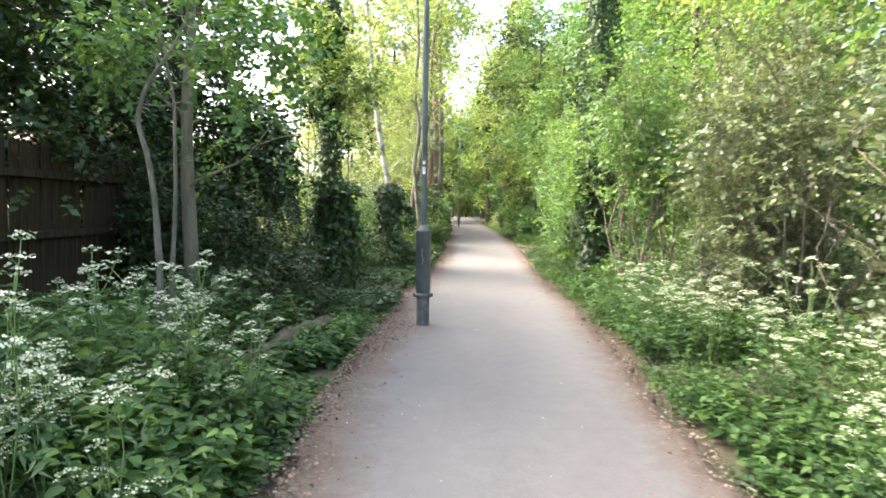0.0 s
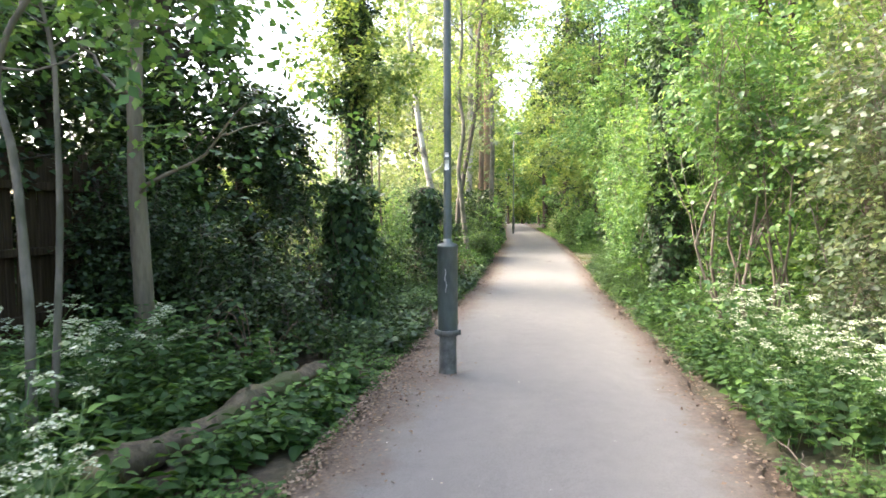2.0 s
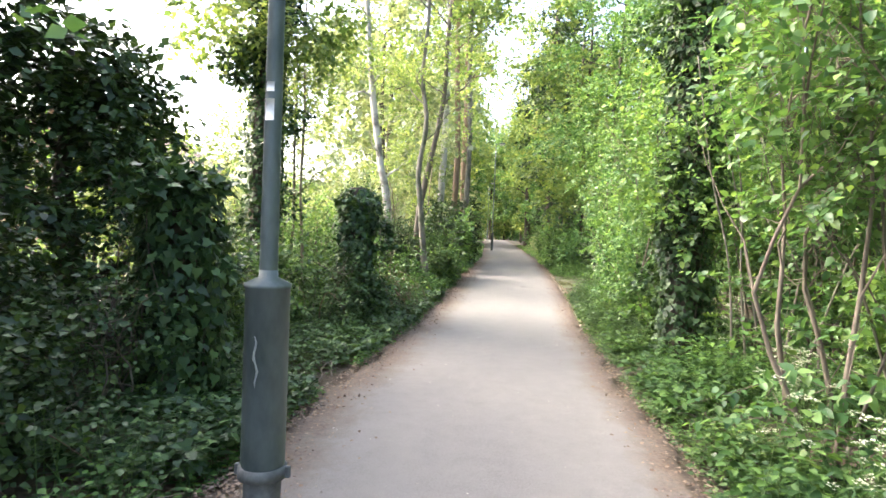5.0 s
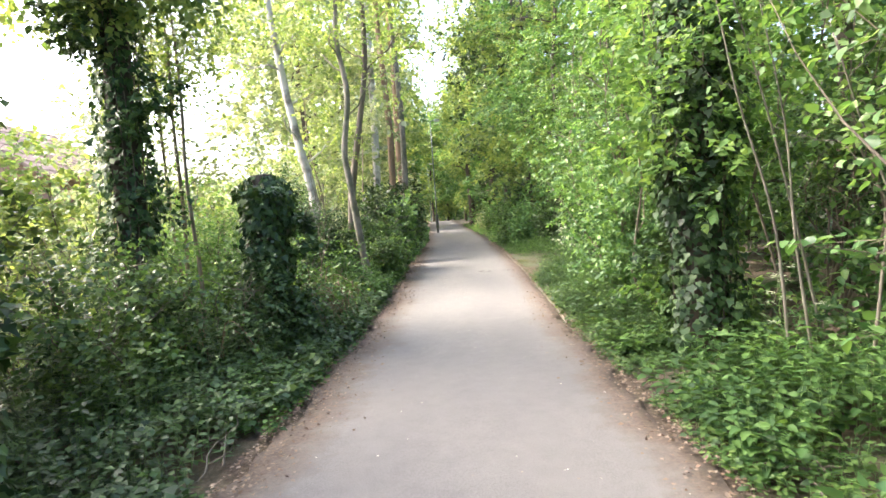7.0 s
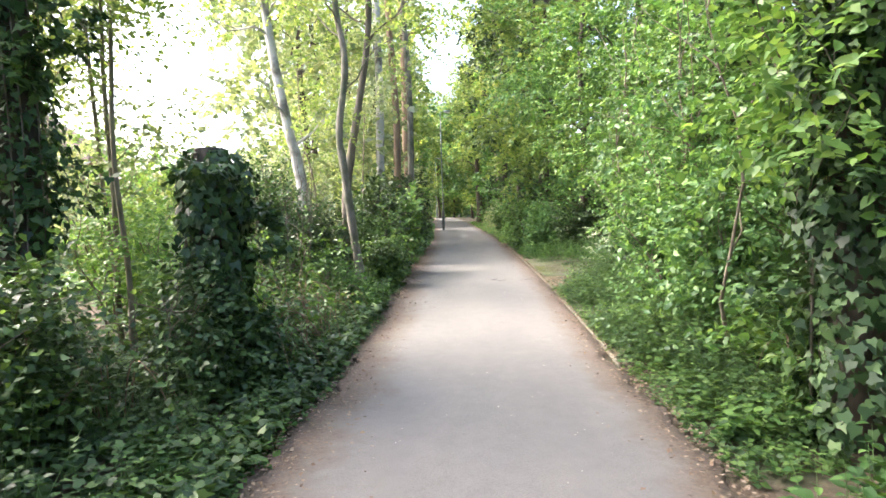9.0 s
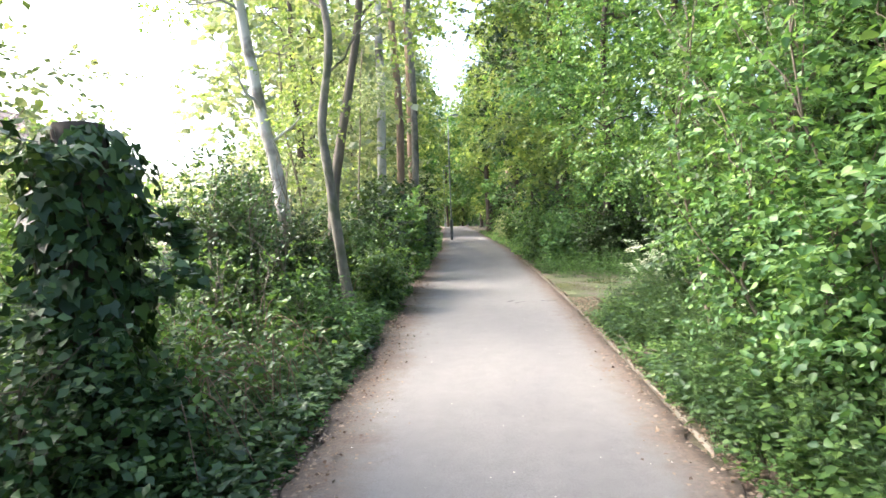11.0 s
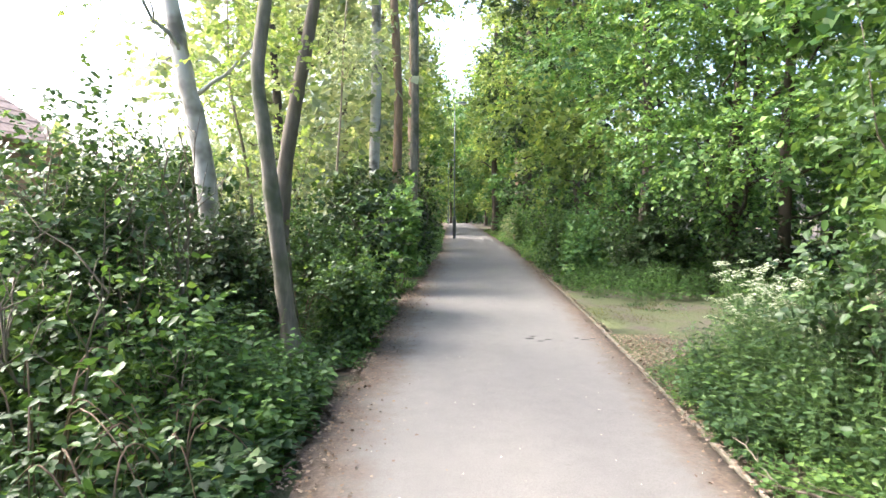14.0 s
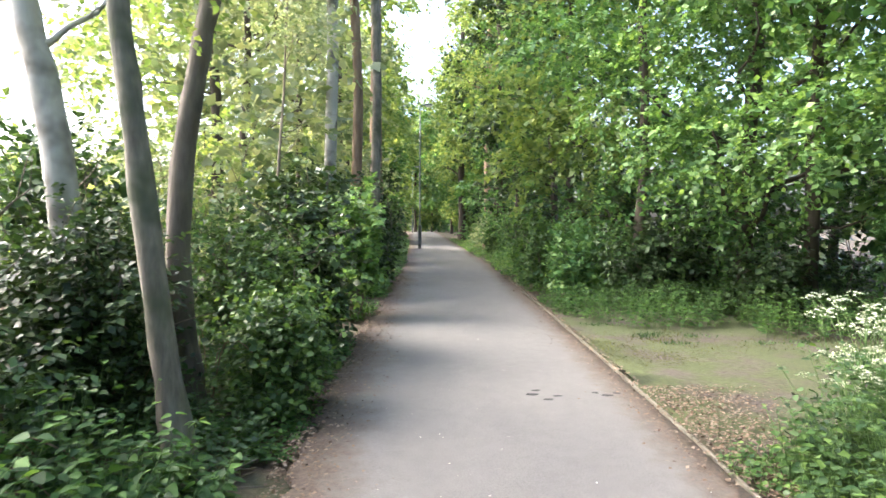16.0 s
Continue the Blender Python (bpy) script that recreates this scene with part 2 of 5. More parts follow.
TOOTHED_HALF = [(0, 0, 0), (0.1, 0.21, 0.05), (0.22, 0.35, 0.08), (0.3, 0.3, 0.07), (0.42, 0.36, 0.07), (0.5, 0.27, 0.05), (0.62, 0.29, 0.03), (0.7, 0.19, 0.0), (0.83, 0.16, -0.05), (1, 0, -0.14)]
LEAF_SHAPES = {
    "toothed": (np.array(TOOTHED_HALF + [(a, -b, c) for a, b, c in TOOTHED_HALF[1:9]]), np.array([tuple(range(10)), (0, 9, 17, 16, 15, 14, 13, 12, 11, 10)])),
    "oval": (np.array([(0, 0, 0), (0.42, 0.38, 0.08), (1, 0, -0.06), (0.42, -0.38, 0.08)]), np.array([(0, 1, 2), (0, 2, 3)])),
    "narrow": (np.array([(0, 0, 0), (0.4, 0.15, 0.05), (1, 0, -0.1), (0.4, -0.15, 0.05)]), np.array([(0, 1, 2), (0, 2, 3)])),
    "ovate": (np.array([(0, 0, 0), (0.22, 0.33, 0.06), (0.62, 0.26, 0.03), (1, 0, -0.14), (0.62, -0.26, 0.03), (0.22, -0.33, 0.06)]), np.array([(0, 1, 2, 3), (0, 3, 4, 5)])),
    "ivy": (np.array([(0, 0, 0), (-0.12, 0.36, 0.05), (0.34, 0.42, 0.02), (0.5, 0.2, 0.03), (1, 0, -0.1), (0.5, -0.2, 0.03), (0.34, -0.42, 0.02), (-0.12, -0.36, 0.05)]),
            np.array([(0, 1, 2, 3), (0, 3, 4, 5), (0, 5, 6, 7)])),
}


def leaf_mesh(name, P, D, N, size, shape):
    tv, tf = LEAF_SHAPES[shape]
    D = unit(D)
    S = unit(np.cross(N, D))
    U = np.cross(D, S)
    s = size[:, None, None]
    V = P[:, None, :] + s * (tv[None, :, 0:1] * D[:, None, :] + tv[None, :, 1:2] * S[:, None, :] + tv[None, :, 2:3] * U[:, None, :])
    F = (np.arange(len(P))[:, None, None] * len(tv) + tf[None]).reshape(-1, tf.shape[1])
    return mesh_np(name, V.reshape(-1, 3), [F])


def clump(P, f, seed):
    r = np.random.default_rng(seed)
    k = unit(r.normal(size=(6, 3))) * f * r.uniform(0.6, 1.7, (6, 1))
    return np.sin(P @ k.T + r.uniform(0, 6.28, 6)).sum(1) / 2.45


LEFT_EDGE = ([-8, 3, 6, 10.5, 14.5, 19, 25, 30, 37, 48, 70, 120], [-0.95, -0.86, -0.8, -0.55, -0.2, 0.0, 0.15, 0.4, 0.6, 0.68, 0.7, 0.9])
RIGHT_EDGE = ([-8, 3, 6, 9, 12, 14, 18, 21, 26, 33, 37, 69, 120], [1.4, 1.55, 1.78, 2.0, 2.06, 2.15, 2.45, 2.66, 2.92, 3.2, 3.35, 3.7, 3.9])


def left_edge(y):
    return np.interp(y, *LEFT_EDGE)


def right_edge(y):
    return np.interp(y, *RIGHT_EDGE)


def clearing_back(x):
    return np.interp(x, [2.9, 3.6, 4.5, 5.4, 7.5], [25.5, 24.2, 23.6, 23.3, 23.0])


def clear_of_path(P, margin=0.0, head=3.4):
    """True for points that leave the path, the clearing and the mown lamp foot free."""
    x, y, z = P[:, 0], P[:, 1], P[:, 2]
    lean = 0.12 + 0.1 * np.sin(y * 3.1) + 0.08 * np.sin(y * 7.7 + 1)
    on_path = (x > left_edge(y) - margin + lean * np.where(z > 0.25, 1.0, 0)) & (x < right_edge(y) + margin - lean * np.where(z > 0.25, 1.0, 0)) & (z < head) & (y < 84)
    on_clearing = (x > 2.4) & (y > 19.6 + 0.3 * (x - 2.7)) & (y < clearing_back(x)) & (z < 1.0) & (x < 7.5)
    on_log = (np.abs(x + 1.78 - (y - 5.0) * 0.2) < 0.17) & (y > 4.4) & (y < 7.3) & (z < 0.9)
    on_fence = (x > -4.9) & (x < -4.0) & (y > -1) & (y < 7.5) & (z < 1.95)
    return ~(on_path | on_clearing | on_log | on_fence)


def sprays(C, D, length, K, size, droop=0.15, spread=0.9, up=0.8, rand=0.45):
    S = len(C)
    D = unit(D)
    t = (np.arange(K) + 0.6) / K
    L = np.broadcast_to(np.asarray(length, float), (S,))
    pos = C[:, None, :] + D[:, None, :] * (L[:, None] * t)[..., None]
    pos[..., 2] -= droop * L[:, None] * t ** 2
    side = unit(np.cross(D, (0, 0, 1.0)) + rng.normal(0, 0.15, (S, 3)))
    sgn = np.where(np.arange(K) % 2, 1.0, -1.0)
    ld = 0.55 * D[:, None, :] + spread * sgn[None, :, None] * side[:, None, :] + rng.normal(0, rand, (S, K, 3))
    ld[..., 2] -= 0.22
    ln = np.array((0, 0, up)) + rng.normal(0, rand, (S, K, 3)) + 0.35 * D[:, None, :]
    sz = size * rng.uniform(0.6, 1.2, (S, K))
    return pos.reshape(-1, 3), ld.reshape(-1, 3), ln.reshape(-1, 3), sz.reshape(-1)


def lobe_points(lobes, n, shell=0.5, seed=1, gap=-0.35, freq=2.2):
    lobes = np.asarray(lobes, float)
    w = (lobes[:, 3] * lobes[:, 4] + lobes[:, 4] * lobes[:, 5] + lobes[:, 3] * lobes[:, 5])
    idx = rng.choice(len(lobes), n, p=w / w.sum())
    u = unit(rng.normal(size=(n, 3)))
    r = shell + (1 - shell) * np.sqrt(rng.uniform(size=n))
    r *= 1 + 0.16 * clump(u * 3 + idx[:, None], 1.3, seed)
    P = lobes[idx, :3] + u * r[:, None] * lobes[idx, 3:]
    keep = clump(P, freq, seed + 5) > gap
    return P[keep], u[keep]


def foliage(name, lobes, n, K, size, material, parent, shape="oval", length=0.35, margin=0.0, head=3.4, gap=-0.35, freq=2.2, droop=0.15, shell=0.5, seed=1, low=0.03, label="", twigs=None):
    P, u = lobe_points(lobes, n, shell, seed, gap, freq)
    D = u + rng.normal(0, 0.55, u.shape) + np.array((0, 0, 0.15))
    L = length * rng.uniform(0.6, 1.3, len(P))
    tip = P + unit(D) * L[:, None]
    ok = clear_of_path(P, margin, head) & clear_of_path(tip, margin, head) & (P[:, 2] > low) & (tip[:, 2] > low)
    P, D, L = P[ok], D[ok], L[ok]
    base = np.array(parent.location)
    if len(P) == 0:
        return None
    lp, ld, ln, sz = sprays(P, D, L, K, size, droop)
    ok = (lp[:, 2] > 0.01)
    ob = part(name, leaf_mesh(name, lp[ok] - base, ld[ok], ln[ok], sz[ok], shape), material, parent, label)
    if twigs:
        D = unit(D)
        A, B = P - base - D * L[:, None] * 0.5, P - base + D * L[:, None]
        B[:, 2] -= droop * L
        tagged(part("twig_growth", prism_mesh("twig_growth", A, B, 0.0035), twigs, parent), kind="stuff")
    return ob


def prism_mesh(name, A, B, r):
    D = unit(B - A)
    S = unit(np.cross(D, (0.3, 0.2, 0.9)))
    U = np.cross(D, S)
    ring = [S, -0.5 * S + 0.87 * U, -0.5 * S - 0.87 * U]
    V = np.stack([A + r * q for q in ring] + [B + 0.4 * r * q for q in ring], 1)
    T = np.array([(0, 1, 4, 3), (1, 2, 5, 4), (2, 0, 3, 5)])
    F = (np.arange(len(A))[:, None, None] * 6 + T[None]).reshape(-1, 4)
    return mesh_np(name, V.reshape(-1, 3), [F])


class Tubes:
    """Tapered tubes gathered into one mesh."""

    def __init__(self):
        self.V, self.F = [], []

    def add(self, pts, radii, sides=8, rough=0.06, cap=True):
        pts = np.asarray(pts, float)
        o = len(self.V)
        n = len(pts)
        tan = unit(np.gradient(pts, axis=0))
        ref = np.array((1.0, 0.1, 0.0)) if abs(tan[0][2]) > 0.5 else np.array((0.0, 0.1, 1.0))
        for p, t, r in zip(pts, tan, radii):
            a = unit(np.cross(t, ref))
            b = np.cross(t, a)
            for k in range(sides):
                th = 2 * math.pi * k / sides
                rr = r * (1 + rough * rng.normal())
                self.V.append(p + rr * (math.cos(th) * a + math.sin(th) * b))
        for i in range(n - 1):
            for k in range(sides):
                k2 = (k + 1) % sides
                self.F.append((o + i * sides + k, o + i * sides + k2, o + (i + 1) * sides + k2, o + (i + 1) * sides + k))
        if cap:
            self.V.append(pts[-1])
            c = len(self.V) - 1
            for k in range(sides):
                self.F.append((o + (n - 1) * sides + k, o + (n - 1) * sides + (k + 1) % sides, c, c))
        return self

    def mesh(self, name):
        quads = np.array([f for f in self.F if f[2] != f[3]])
        tris = np.array([f[:3] for f in self.F if f[2] == f[3]]).reshape(-1, 3)
        return mesh_np(name, np.array(self.V), [quads, tris] if len(tris) else [quads], True)


def wander(a, b, n, wob):
    """n points from a to b with a smooth sideways wander."""
    a, b = np.array(a, float), np.array(b, float)
    t = np.linspace(0, 1, n)[:, None]
    p = a + (b - a) * t
    ph = rng.uniform(0, 6.28, (2, 3))
    return p + wob * np.sin(t * math.pi) * (np.sin(t * 5 + ph[0]) + 0.5 * np.sin(t * 11 + ph[1]))


def catmull(ctrl, per=5):
    c = np.array(ctrl, float)
    c = np.vstack([2 * c[0] - c[1], c, 2 * c[-1] - c[-2]])
    out = []
    for i in range(1, len(c) - 2):
        for t in np.linspace(0, 1, per, endpoint=False):
            out.append(0.5 * (2 * c[i] + (c[i + 1] - c[i - 1]) * t + (2 * c[i - 1] - 5 * c[i] + 4 * c[i + 1] - c[i + 2]) * t * t + (3 * c[i] - c[i - 1] - 3 * c[i + 1] + c[i + 2]) * t ** 3))
    out.append(c[-2])
    return np.array(out)


def revolve(profile, sides=24):
    V, F = [], []
    for r, z in profile:
        for k in range(sides):
            th = 2 * math.pi * k / sides
            V.append((r * math.cos(th), r * math.sin(th), z))
    for i in range(len(profile) - 1):
        for k in range(sides):
            k2 = (k + 1) % sides
            F.append((i * sides + k, i * sides + k2, (i + 1) * sides + k2, (i + 1) * sides + k))
    V.append((0, 0, profile[-1][1]))
    tris = [((len(profile) - 1) * sides + k, (len(profile) - 1) * sides + (k + 1) % sides, len(V) - 1) for k in range(sides)]
    return mesh_np("turned", np.array(V), [np.array(F), np.array(tris)], True)


def box_mesh(name, sx, sy, sz, bevel=0.004, warp=0.0):
    bm = bmesh.new()
    bmesh.ops.create_cube(bm, size=1.0)
    for v in bm.verts:
        v.co = Vector((v.co.x * sx, v.co.y * sy, (v.co.z + 0.5) * sz)) + Vector(rng.normal(0, 1, 3)) * warp
    bmesh.ops.bevel(bm, geom=bm.edges[:], offset=bevel, segments=1, affect="EDGES")
    me = bpy.data.meshes.new(name)
    bm.to_mesh(me)
    bm.free()
    return me


# ---- ground, path, clearing ----
def build_ground():
    xs = np.concatenate([[-900, -300, -100, -50, -30], np.arange(-20, 20.1, 0.5), [30, 50, 100, 300, 900]])
    ys = np.concatenate([[-900, -300, -100, -40, -20], np.arange(-10, 60.1, 0.5), [70, 90, 120, 200, 400, 1200]])
    X, Y = np.meshgrid(xs, ys)
    P = np.stack([X.ravel(), Y.ravel(), 0 * X.ravel()], 1)
    off = np.maximum(np.maximum(left_edge(P[:, 1]) - P[:, 0], P[:, 0] - right_edge(P[:, 1])), 0)
    P[:, 2] = -0.03 + np.clip(off - 0.4, 0, 3) * 0.03 + 0.02 * np.clip(off, 0, 1) * clump(P, 1.5, 3)
    flat = (P[:, 0] > 2) & (P[:, 0] < 8) & (P[:, 1] > 18.5) & (P[:, 1] < 28)
    P[flat, 2] = -0.03
    nx = len(xs)
    i, j = np.meshgrid(np.arange(nx - 1), np.arange(len(ys) - 1))
    a = (j * nx + i).ravel()
    me = mesh_np("ground", P, [np.stack([a, a + 1, a + nx + 1, a + nx], 1)], True)
    tagged(part("ground", me, ground_material()), "dark brown woodland soil with moss and litter", "ground", kind="structure")


def build_path():
    ys = np.concatenate([np.arange(-8, 40, 0.12), np.arange(40, 121, 1.0)])
    u = np.concatenate([[0, 0.008], np.linspace(0.05, 0.95, 19), [0.992, 1]])
    nx = len(u)
    wl = 0.05 * np.sin(ys * 2.3) + 0.04 * np.sin(ys * 5.9 + 1) + 0.03 * np.sin(ys * 13.1)
    wr = 0.03 * np.sin(ys * 1.9 + 2) + 0.03 * np.sin(ys * 6.7) + 0.02 * np.sin(ys * 14.3)
    wr = wr * np.where((ys > 15) & (ys < 28), 0.15, 1)
    xl, xr = left_edge(ys) - 0.06 + wl, right_edge(ys) + 0.03 + wr
    X = xl[:, None] + (xr - xl)[:, None] * u
    Z = 0.012 + 0.02 * (1 - (2 * u - 1) ** 2)[None, :] + 0 * X
    Z[:, 0] = Z[:, -1] = -0.03
    P = np.stack([X, np.broadcast_to(ys[:, None], X.shape), Z], -1)
    i, j = np.meshgrid(np.arange(nx - 1), np.arange(len(ys) - 1))
    a = (j * nx + i).ravel()
    me = mesh_np("path", P.reshape(-1, 3), [np.stack([a, a + 1, a + nx + 1, a + nx], 1)], True)
    at = me.attributes.new("verge", "FLOAT", "POINT")
    dl, dr = X - xl[:, None], xr[:, None] - X
    lamp = np.hypot(X + 0.5, (P[..., 1] - 7.5) * 0.55)
    v = np.maximum(np.clip(1 - dl / 0.75, 0, 1), np.clip(1 - dr / 0.55, 0, 1))
    v = np.maximum(v, np.clip(1.0 - lamp / 0.8, 0, 1) * 0.8)
    at.data.foreach_set("value", v.astype(np.float32).ravel())
    tagged(part("path", me, path_material()), "pale grey worn asphalt footpath with earthy edges", "path", kind="structure")


def build_clearing():
    n, rings = 48, 7
    V = [(4.6, 22.6, 0.012)]
    for k in range(1, rings + 1):
        for i in range(n):
            th = 2 * math.pi * i / n
            r = k / rings * (1 + 0.07 * math.sin(3 * th) + 0.05 * math.sin(7 * th + 1))
            x, y = 4.6 + 2.9 * r * math.cos(th), 22.6 + 4.2 * r * math.sin(th)
            x = max(x, float(right_edge(y)) + 0.1)
            V.append((x, y, (0.012 if k < rings else -0.06) + 0.012 * math.sin(x * 4 + y * 3)))
    quads = [(1 + k * n + i, 1 + k * n + (i + 1) % n, 1 + (k - 1) * n + (i + 1) % n, 1 + (k - 1) * n + i) for k in range(1, rings) for i in range(n)]
    tris = [(0, 1 + i, 1 + (i + 1) % n) for i in range(n)]
    me = mesh_np("clearing", np.array(V), [np.array(quads), np.array(tris)], True)
    tagged(part("trodden_clearing", me, clearing_material()), "trodden bare earth and mossy grass beside the path", "ground", kind="structure")


build_ground()
build_path()
build_clearing()


# ---- lamp posts ----
def lamp_post(x, y, scrape=False):
    t = thing("lamp_post", (x, y, 0), "grey painted steel lamp post with a thick base beside the path", "lamp post", "lamp posts along the path")
    part("foot", revolve([(0.085, -0.1), (0.085, 0.02), (0.08, 0.05), (0.08, 0.38), (0.082, 0.39)]), POST_DARK, t, "scuffed darker foot of the post")
    part("collar", revolve([(0.082, 0.375), (0.104, 0.378), (0.106, 0.40), (0.104, 0.425), (0.09, 0.428)]), POST_DARK, t)
    for a in (0.0, math.pi):
        lug = part("lug", box_mesh("lug", 0.03, 0.022, 0.05, 0.004), POST_DARK, t)
        lug.matrix_basis = pose(0.108 * math.cos(a), 0.108 * math.sin(a), 0.377)
    part("base_casing", revolve([(0.09, 0.425), (0.094, 0.44), (0.094, 1.19), (0.1, 1.195), (0.1, 1.212), (0.041, 1.24), (0.04, 1.27)]), POST_PAINT, t)
    part("pole", revolve([(0.039, 1.245), (0.039, 1.3), (0.035, 2.2), (0.035, 4.5), (0.033, 7.0)], 16), POST_PAINT, t)
    arm = Tubes()
    arm.add(catmull([(0, 0, 6.95), (0, 0.02, 7.15), (0.05, 0.0, 7.25), (0.3, 0.0, 7.3)]), [0.026] * 16, 8, 0)
    part("bracket", arm.mesh("bracket"), POST_PAINT, t)
    head = part("lantern", revolve([(0.05, 0), (0.11, 0.02), (0.12, 0.06), (0.09, 0.11), (0.03, 0.13)]), POST_PAINT, t)
    head.matrix_basis = pose(0.42, 0, 7.24) @ Matrix.Diagonal((1.9, 1, 1, 1))
    part("bowl", revolve([(0.02, -0.07), (0.07, -0.05), (0.1, 0.0), (0.1, 0.012)]), GLASS_LAMP, head)
    if scrape:
        part("sticker", bent_plate(0.037, 1.9, 1.99, 1.0), STICKER, t, "small white sticker")
        part("sticker", bent_plate(0.0365, 2.02, 2.06, 0.9), STICKER, t, "small white sticker")
        sc = Tubes()
        pts = []
        for k in range(10):
            z = 1.0 - k * 0.024
            th = -1.75 + 0.07 * math.sin(k * 1.3) + 0.015 * k
            pts.append((0.0965 * math.cos(th), 0.0965 * math.sin(th), z))
        sc.add(pts, [0.002, 0.005, 0.006, 0.004, 0.005, 0.003, 0.005, 0.004, 0.003, 0.001], 5, 0.25)
        part("scrape", sc.mesh("scrape"), SCRAPE, t, "pale scratch in the paint")
    return t


def bent_plate(r, z0, z1, arc):
    V, n = [], 9
    for z in (z0, z1):
        for k in range(n):
            th = -math.pi / 2 - 0.1 + arc * (k / (n - 1) - 0.5)
            V += [(r * math.cos(th), r * math.sin(th), z), ((r + 0.003) * math.cos(th), (r + 0.003) * math.sin(th), z)]
    F = []
    for k in range(n - 1):
        a, b = 2 * k, 2 * (k + 1)
        F += [(a + 1, b + 1, b + 1 + 2 * n, a + 1 + 2 * n), (a, a + 1, b + 1, b), (a + 2 * n, b + 2 * n, b + 1 + 2 * n, a + 1 + 2 * n)]
    for a in (0, 2 * (n - 1)):
        F.append((a, a + 1, a + 1 + 2 * n, a + 2 * n))
    return mesh_np("plate", np.array(V), [np.array(F)])


lamp_post(-0.235, 7.66, True)
lamp_post(1.22, 47.4)
lamp_post(1.05, 84.0)


# ---- timber edging along the clearing ----
def edging():
    t = thing("timber_edging", (2.6, 20, 0), "weathered pale timber edging board beside the path", "edging", kind="structure")
    y = 14.6
    while y < 29.5:
        L = 1.8
        x0, x1 = float(right_edge(y)) + 0.055, float(right_edge(y + L)) + 0.055
        b = part("plank", box_mesh("plank", 0.018, math.hypot(L, x1 - x0) - 0.012, 0.12, 0.004, 0.001), EDGING, t)
        b.matrix_basis = pose((x0 + x1) / 2 - 2.6, y + L / 2 - 20, -0.108 + rng.normal(0, 0.002), 0, rng.normal(0, 0.6), -math.degrees(math.atan2(x1 - x0, L)))
        y += L


edging()


# ---- fence ----
def fence():
    t = thing("wooden_fence", (-4.4, 5, 0), "dark weathered close-boarded wooden fence half hidden by ivy", "fence")
    for k in range(5):
        p = part("post", box_mesh("post", 0.1, 0.1, 2.15, 0.006, 0.003), FENCE_WOOD, t)
        p.matrix_basis = pose(-0.09, -5.2 + k * 2.4, 0)
    for z in (0.45, 1.1, 1.75):
        r = part("rail", box_mesh("rail", 0.05, 9.7, 0.08, 0.004), FENCE_WOOD, t)
        r.matrix_basis = pose(0.075, -0.4, z)
    board = [box_mesh("board", 0.016, 0.118, 2.1, 0.003, 0.003) for _ in range(5)]
    for k in range(93):
        b = part("board", board[k % 5], FENCE_WOOD, t)
        b.matrix_basis = pose(0.036 + 0.006 * (k % 2), -5.2 + k * 0.104, 0.03 + rng.normal(0, 0.025), rng.normal(0, 0.9), 0, rng.normal(0, 4))


fence()


# ---- fallen log ----
def fallen_log():
    t = thing("fallen_log", (-1.62, 6.2, 0), "mossy fallen log with a pale sawn end lying in the undergrowth", "log")
    T = Tubes()
    pts = wander((-0.25, -1.25, 0.13), (0.24, 1.2, 0.1), 26, 0.05)
    T.add(pts, np.linspace(0.1, 0.07, 26) * (1 + 0.1 * np.sin(np.arange(26) * 1.1)), 16, 0.09)
    part("trunk", T.mesh("log"), LOG_WOOD, t)
    c = Tubes()
    d = unit(pts[0] - pts[1])
    c.add([pts[0] - 0.001 * d, pts[0] + 0.008 * d], [0.101, 0.097], 14, 0.03)
    part("sawn_end", c.mesh("sawn_end"), CUT_WOOD, t, "pale sawn wood end")


fallen_log()


# ---- ivy ----
def ivy_coat(x, y, z0, z1, radius, n, parent, size=0.075, wob=0.34, seed=3, lean=(0, 0), flare=0.45):
    crop = 1 - 0.16 / (z1 - z0)
    z = z0 + (z1 - z0) * rng.uniform(0, 1, n)
    th = rng.uniform(0, 6.283, n)
    u = np.stack([np.cos(th), np.sin(th), 0 * th], 1)
    hz = (z - z0) / (z1 - z0)
    P = np.stack([x + lean[0] * hz, y + lean[1] * hz, z], 1)
    r = radius * (1 + flare * np.exp(-hz * 4)) * (1 + wob * clump(P + u * 0.9, 3.2, seed)) + rng.uniform(-0.08, 0.05, n) + 0.05 * np.clip(rng.normal(0, 1, n), 0, 2)
    r = np.where(hz > crop, r * np.sqrt(np.clip((1 - hz) / (1 - crop), 0.0, 1)) + 0.01, r)
    P = P + u * r[:, None]
    N = u + rng.normal(0, 0.35, (n, 3)) + np.array((0, 0, 0.45))
    D = np.array((0, 0, -0.8)) + u * 0.35 + rng.normal(0, 0.4, (n, 3))
    base = np.array(parent.location)
    sz = size * rng.uniform(0.55, 1.25, n)
    part("ivy_leaves", leaf_mesh("ivy_leaves", P - base, D, N, sz, "ivy"), LEAF_IVY, parent, "glossy dark green ivy leaves")
    for _ in range(7):
        A = Tubes()
        th = rng.uniform(0, 6.28)
        pts = [(x + lean[0] * h - base[0] + (radius * 1.0) * math.cos(th + 0.5 * math.sin(h * 5)), y + lean[1] * h - base[1] + radius * math.sin(th + 0.5 * math.sin(h * 5)), z0 + (z1 - z0) * h * 0.9) for h in np.linspace(0, 1, 9)]
        A.add(pts, np.linspace(0.009, 0.004, 9), 5)
        part("ivy_stem", A.mesh("ivy_stem"), TWIG, parent)


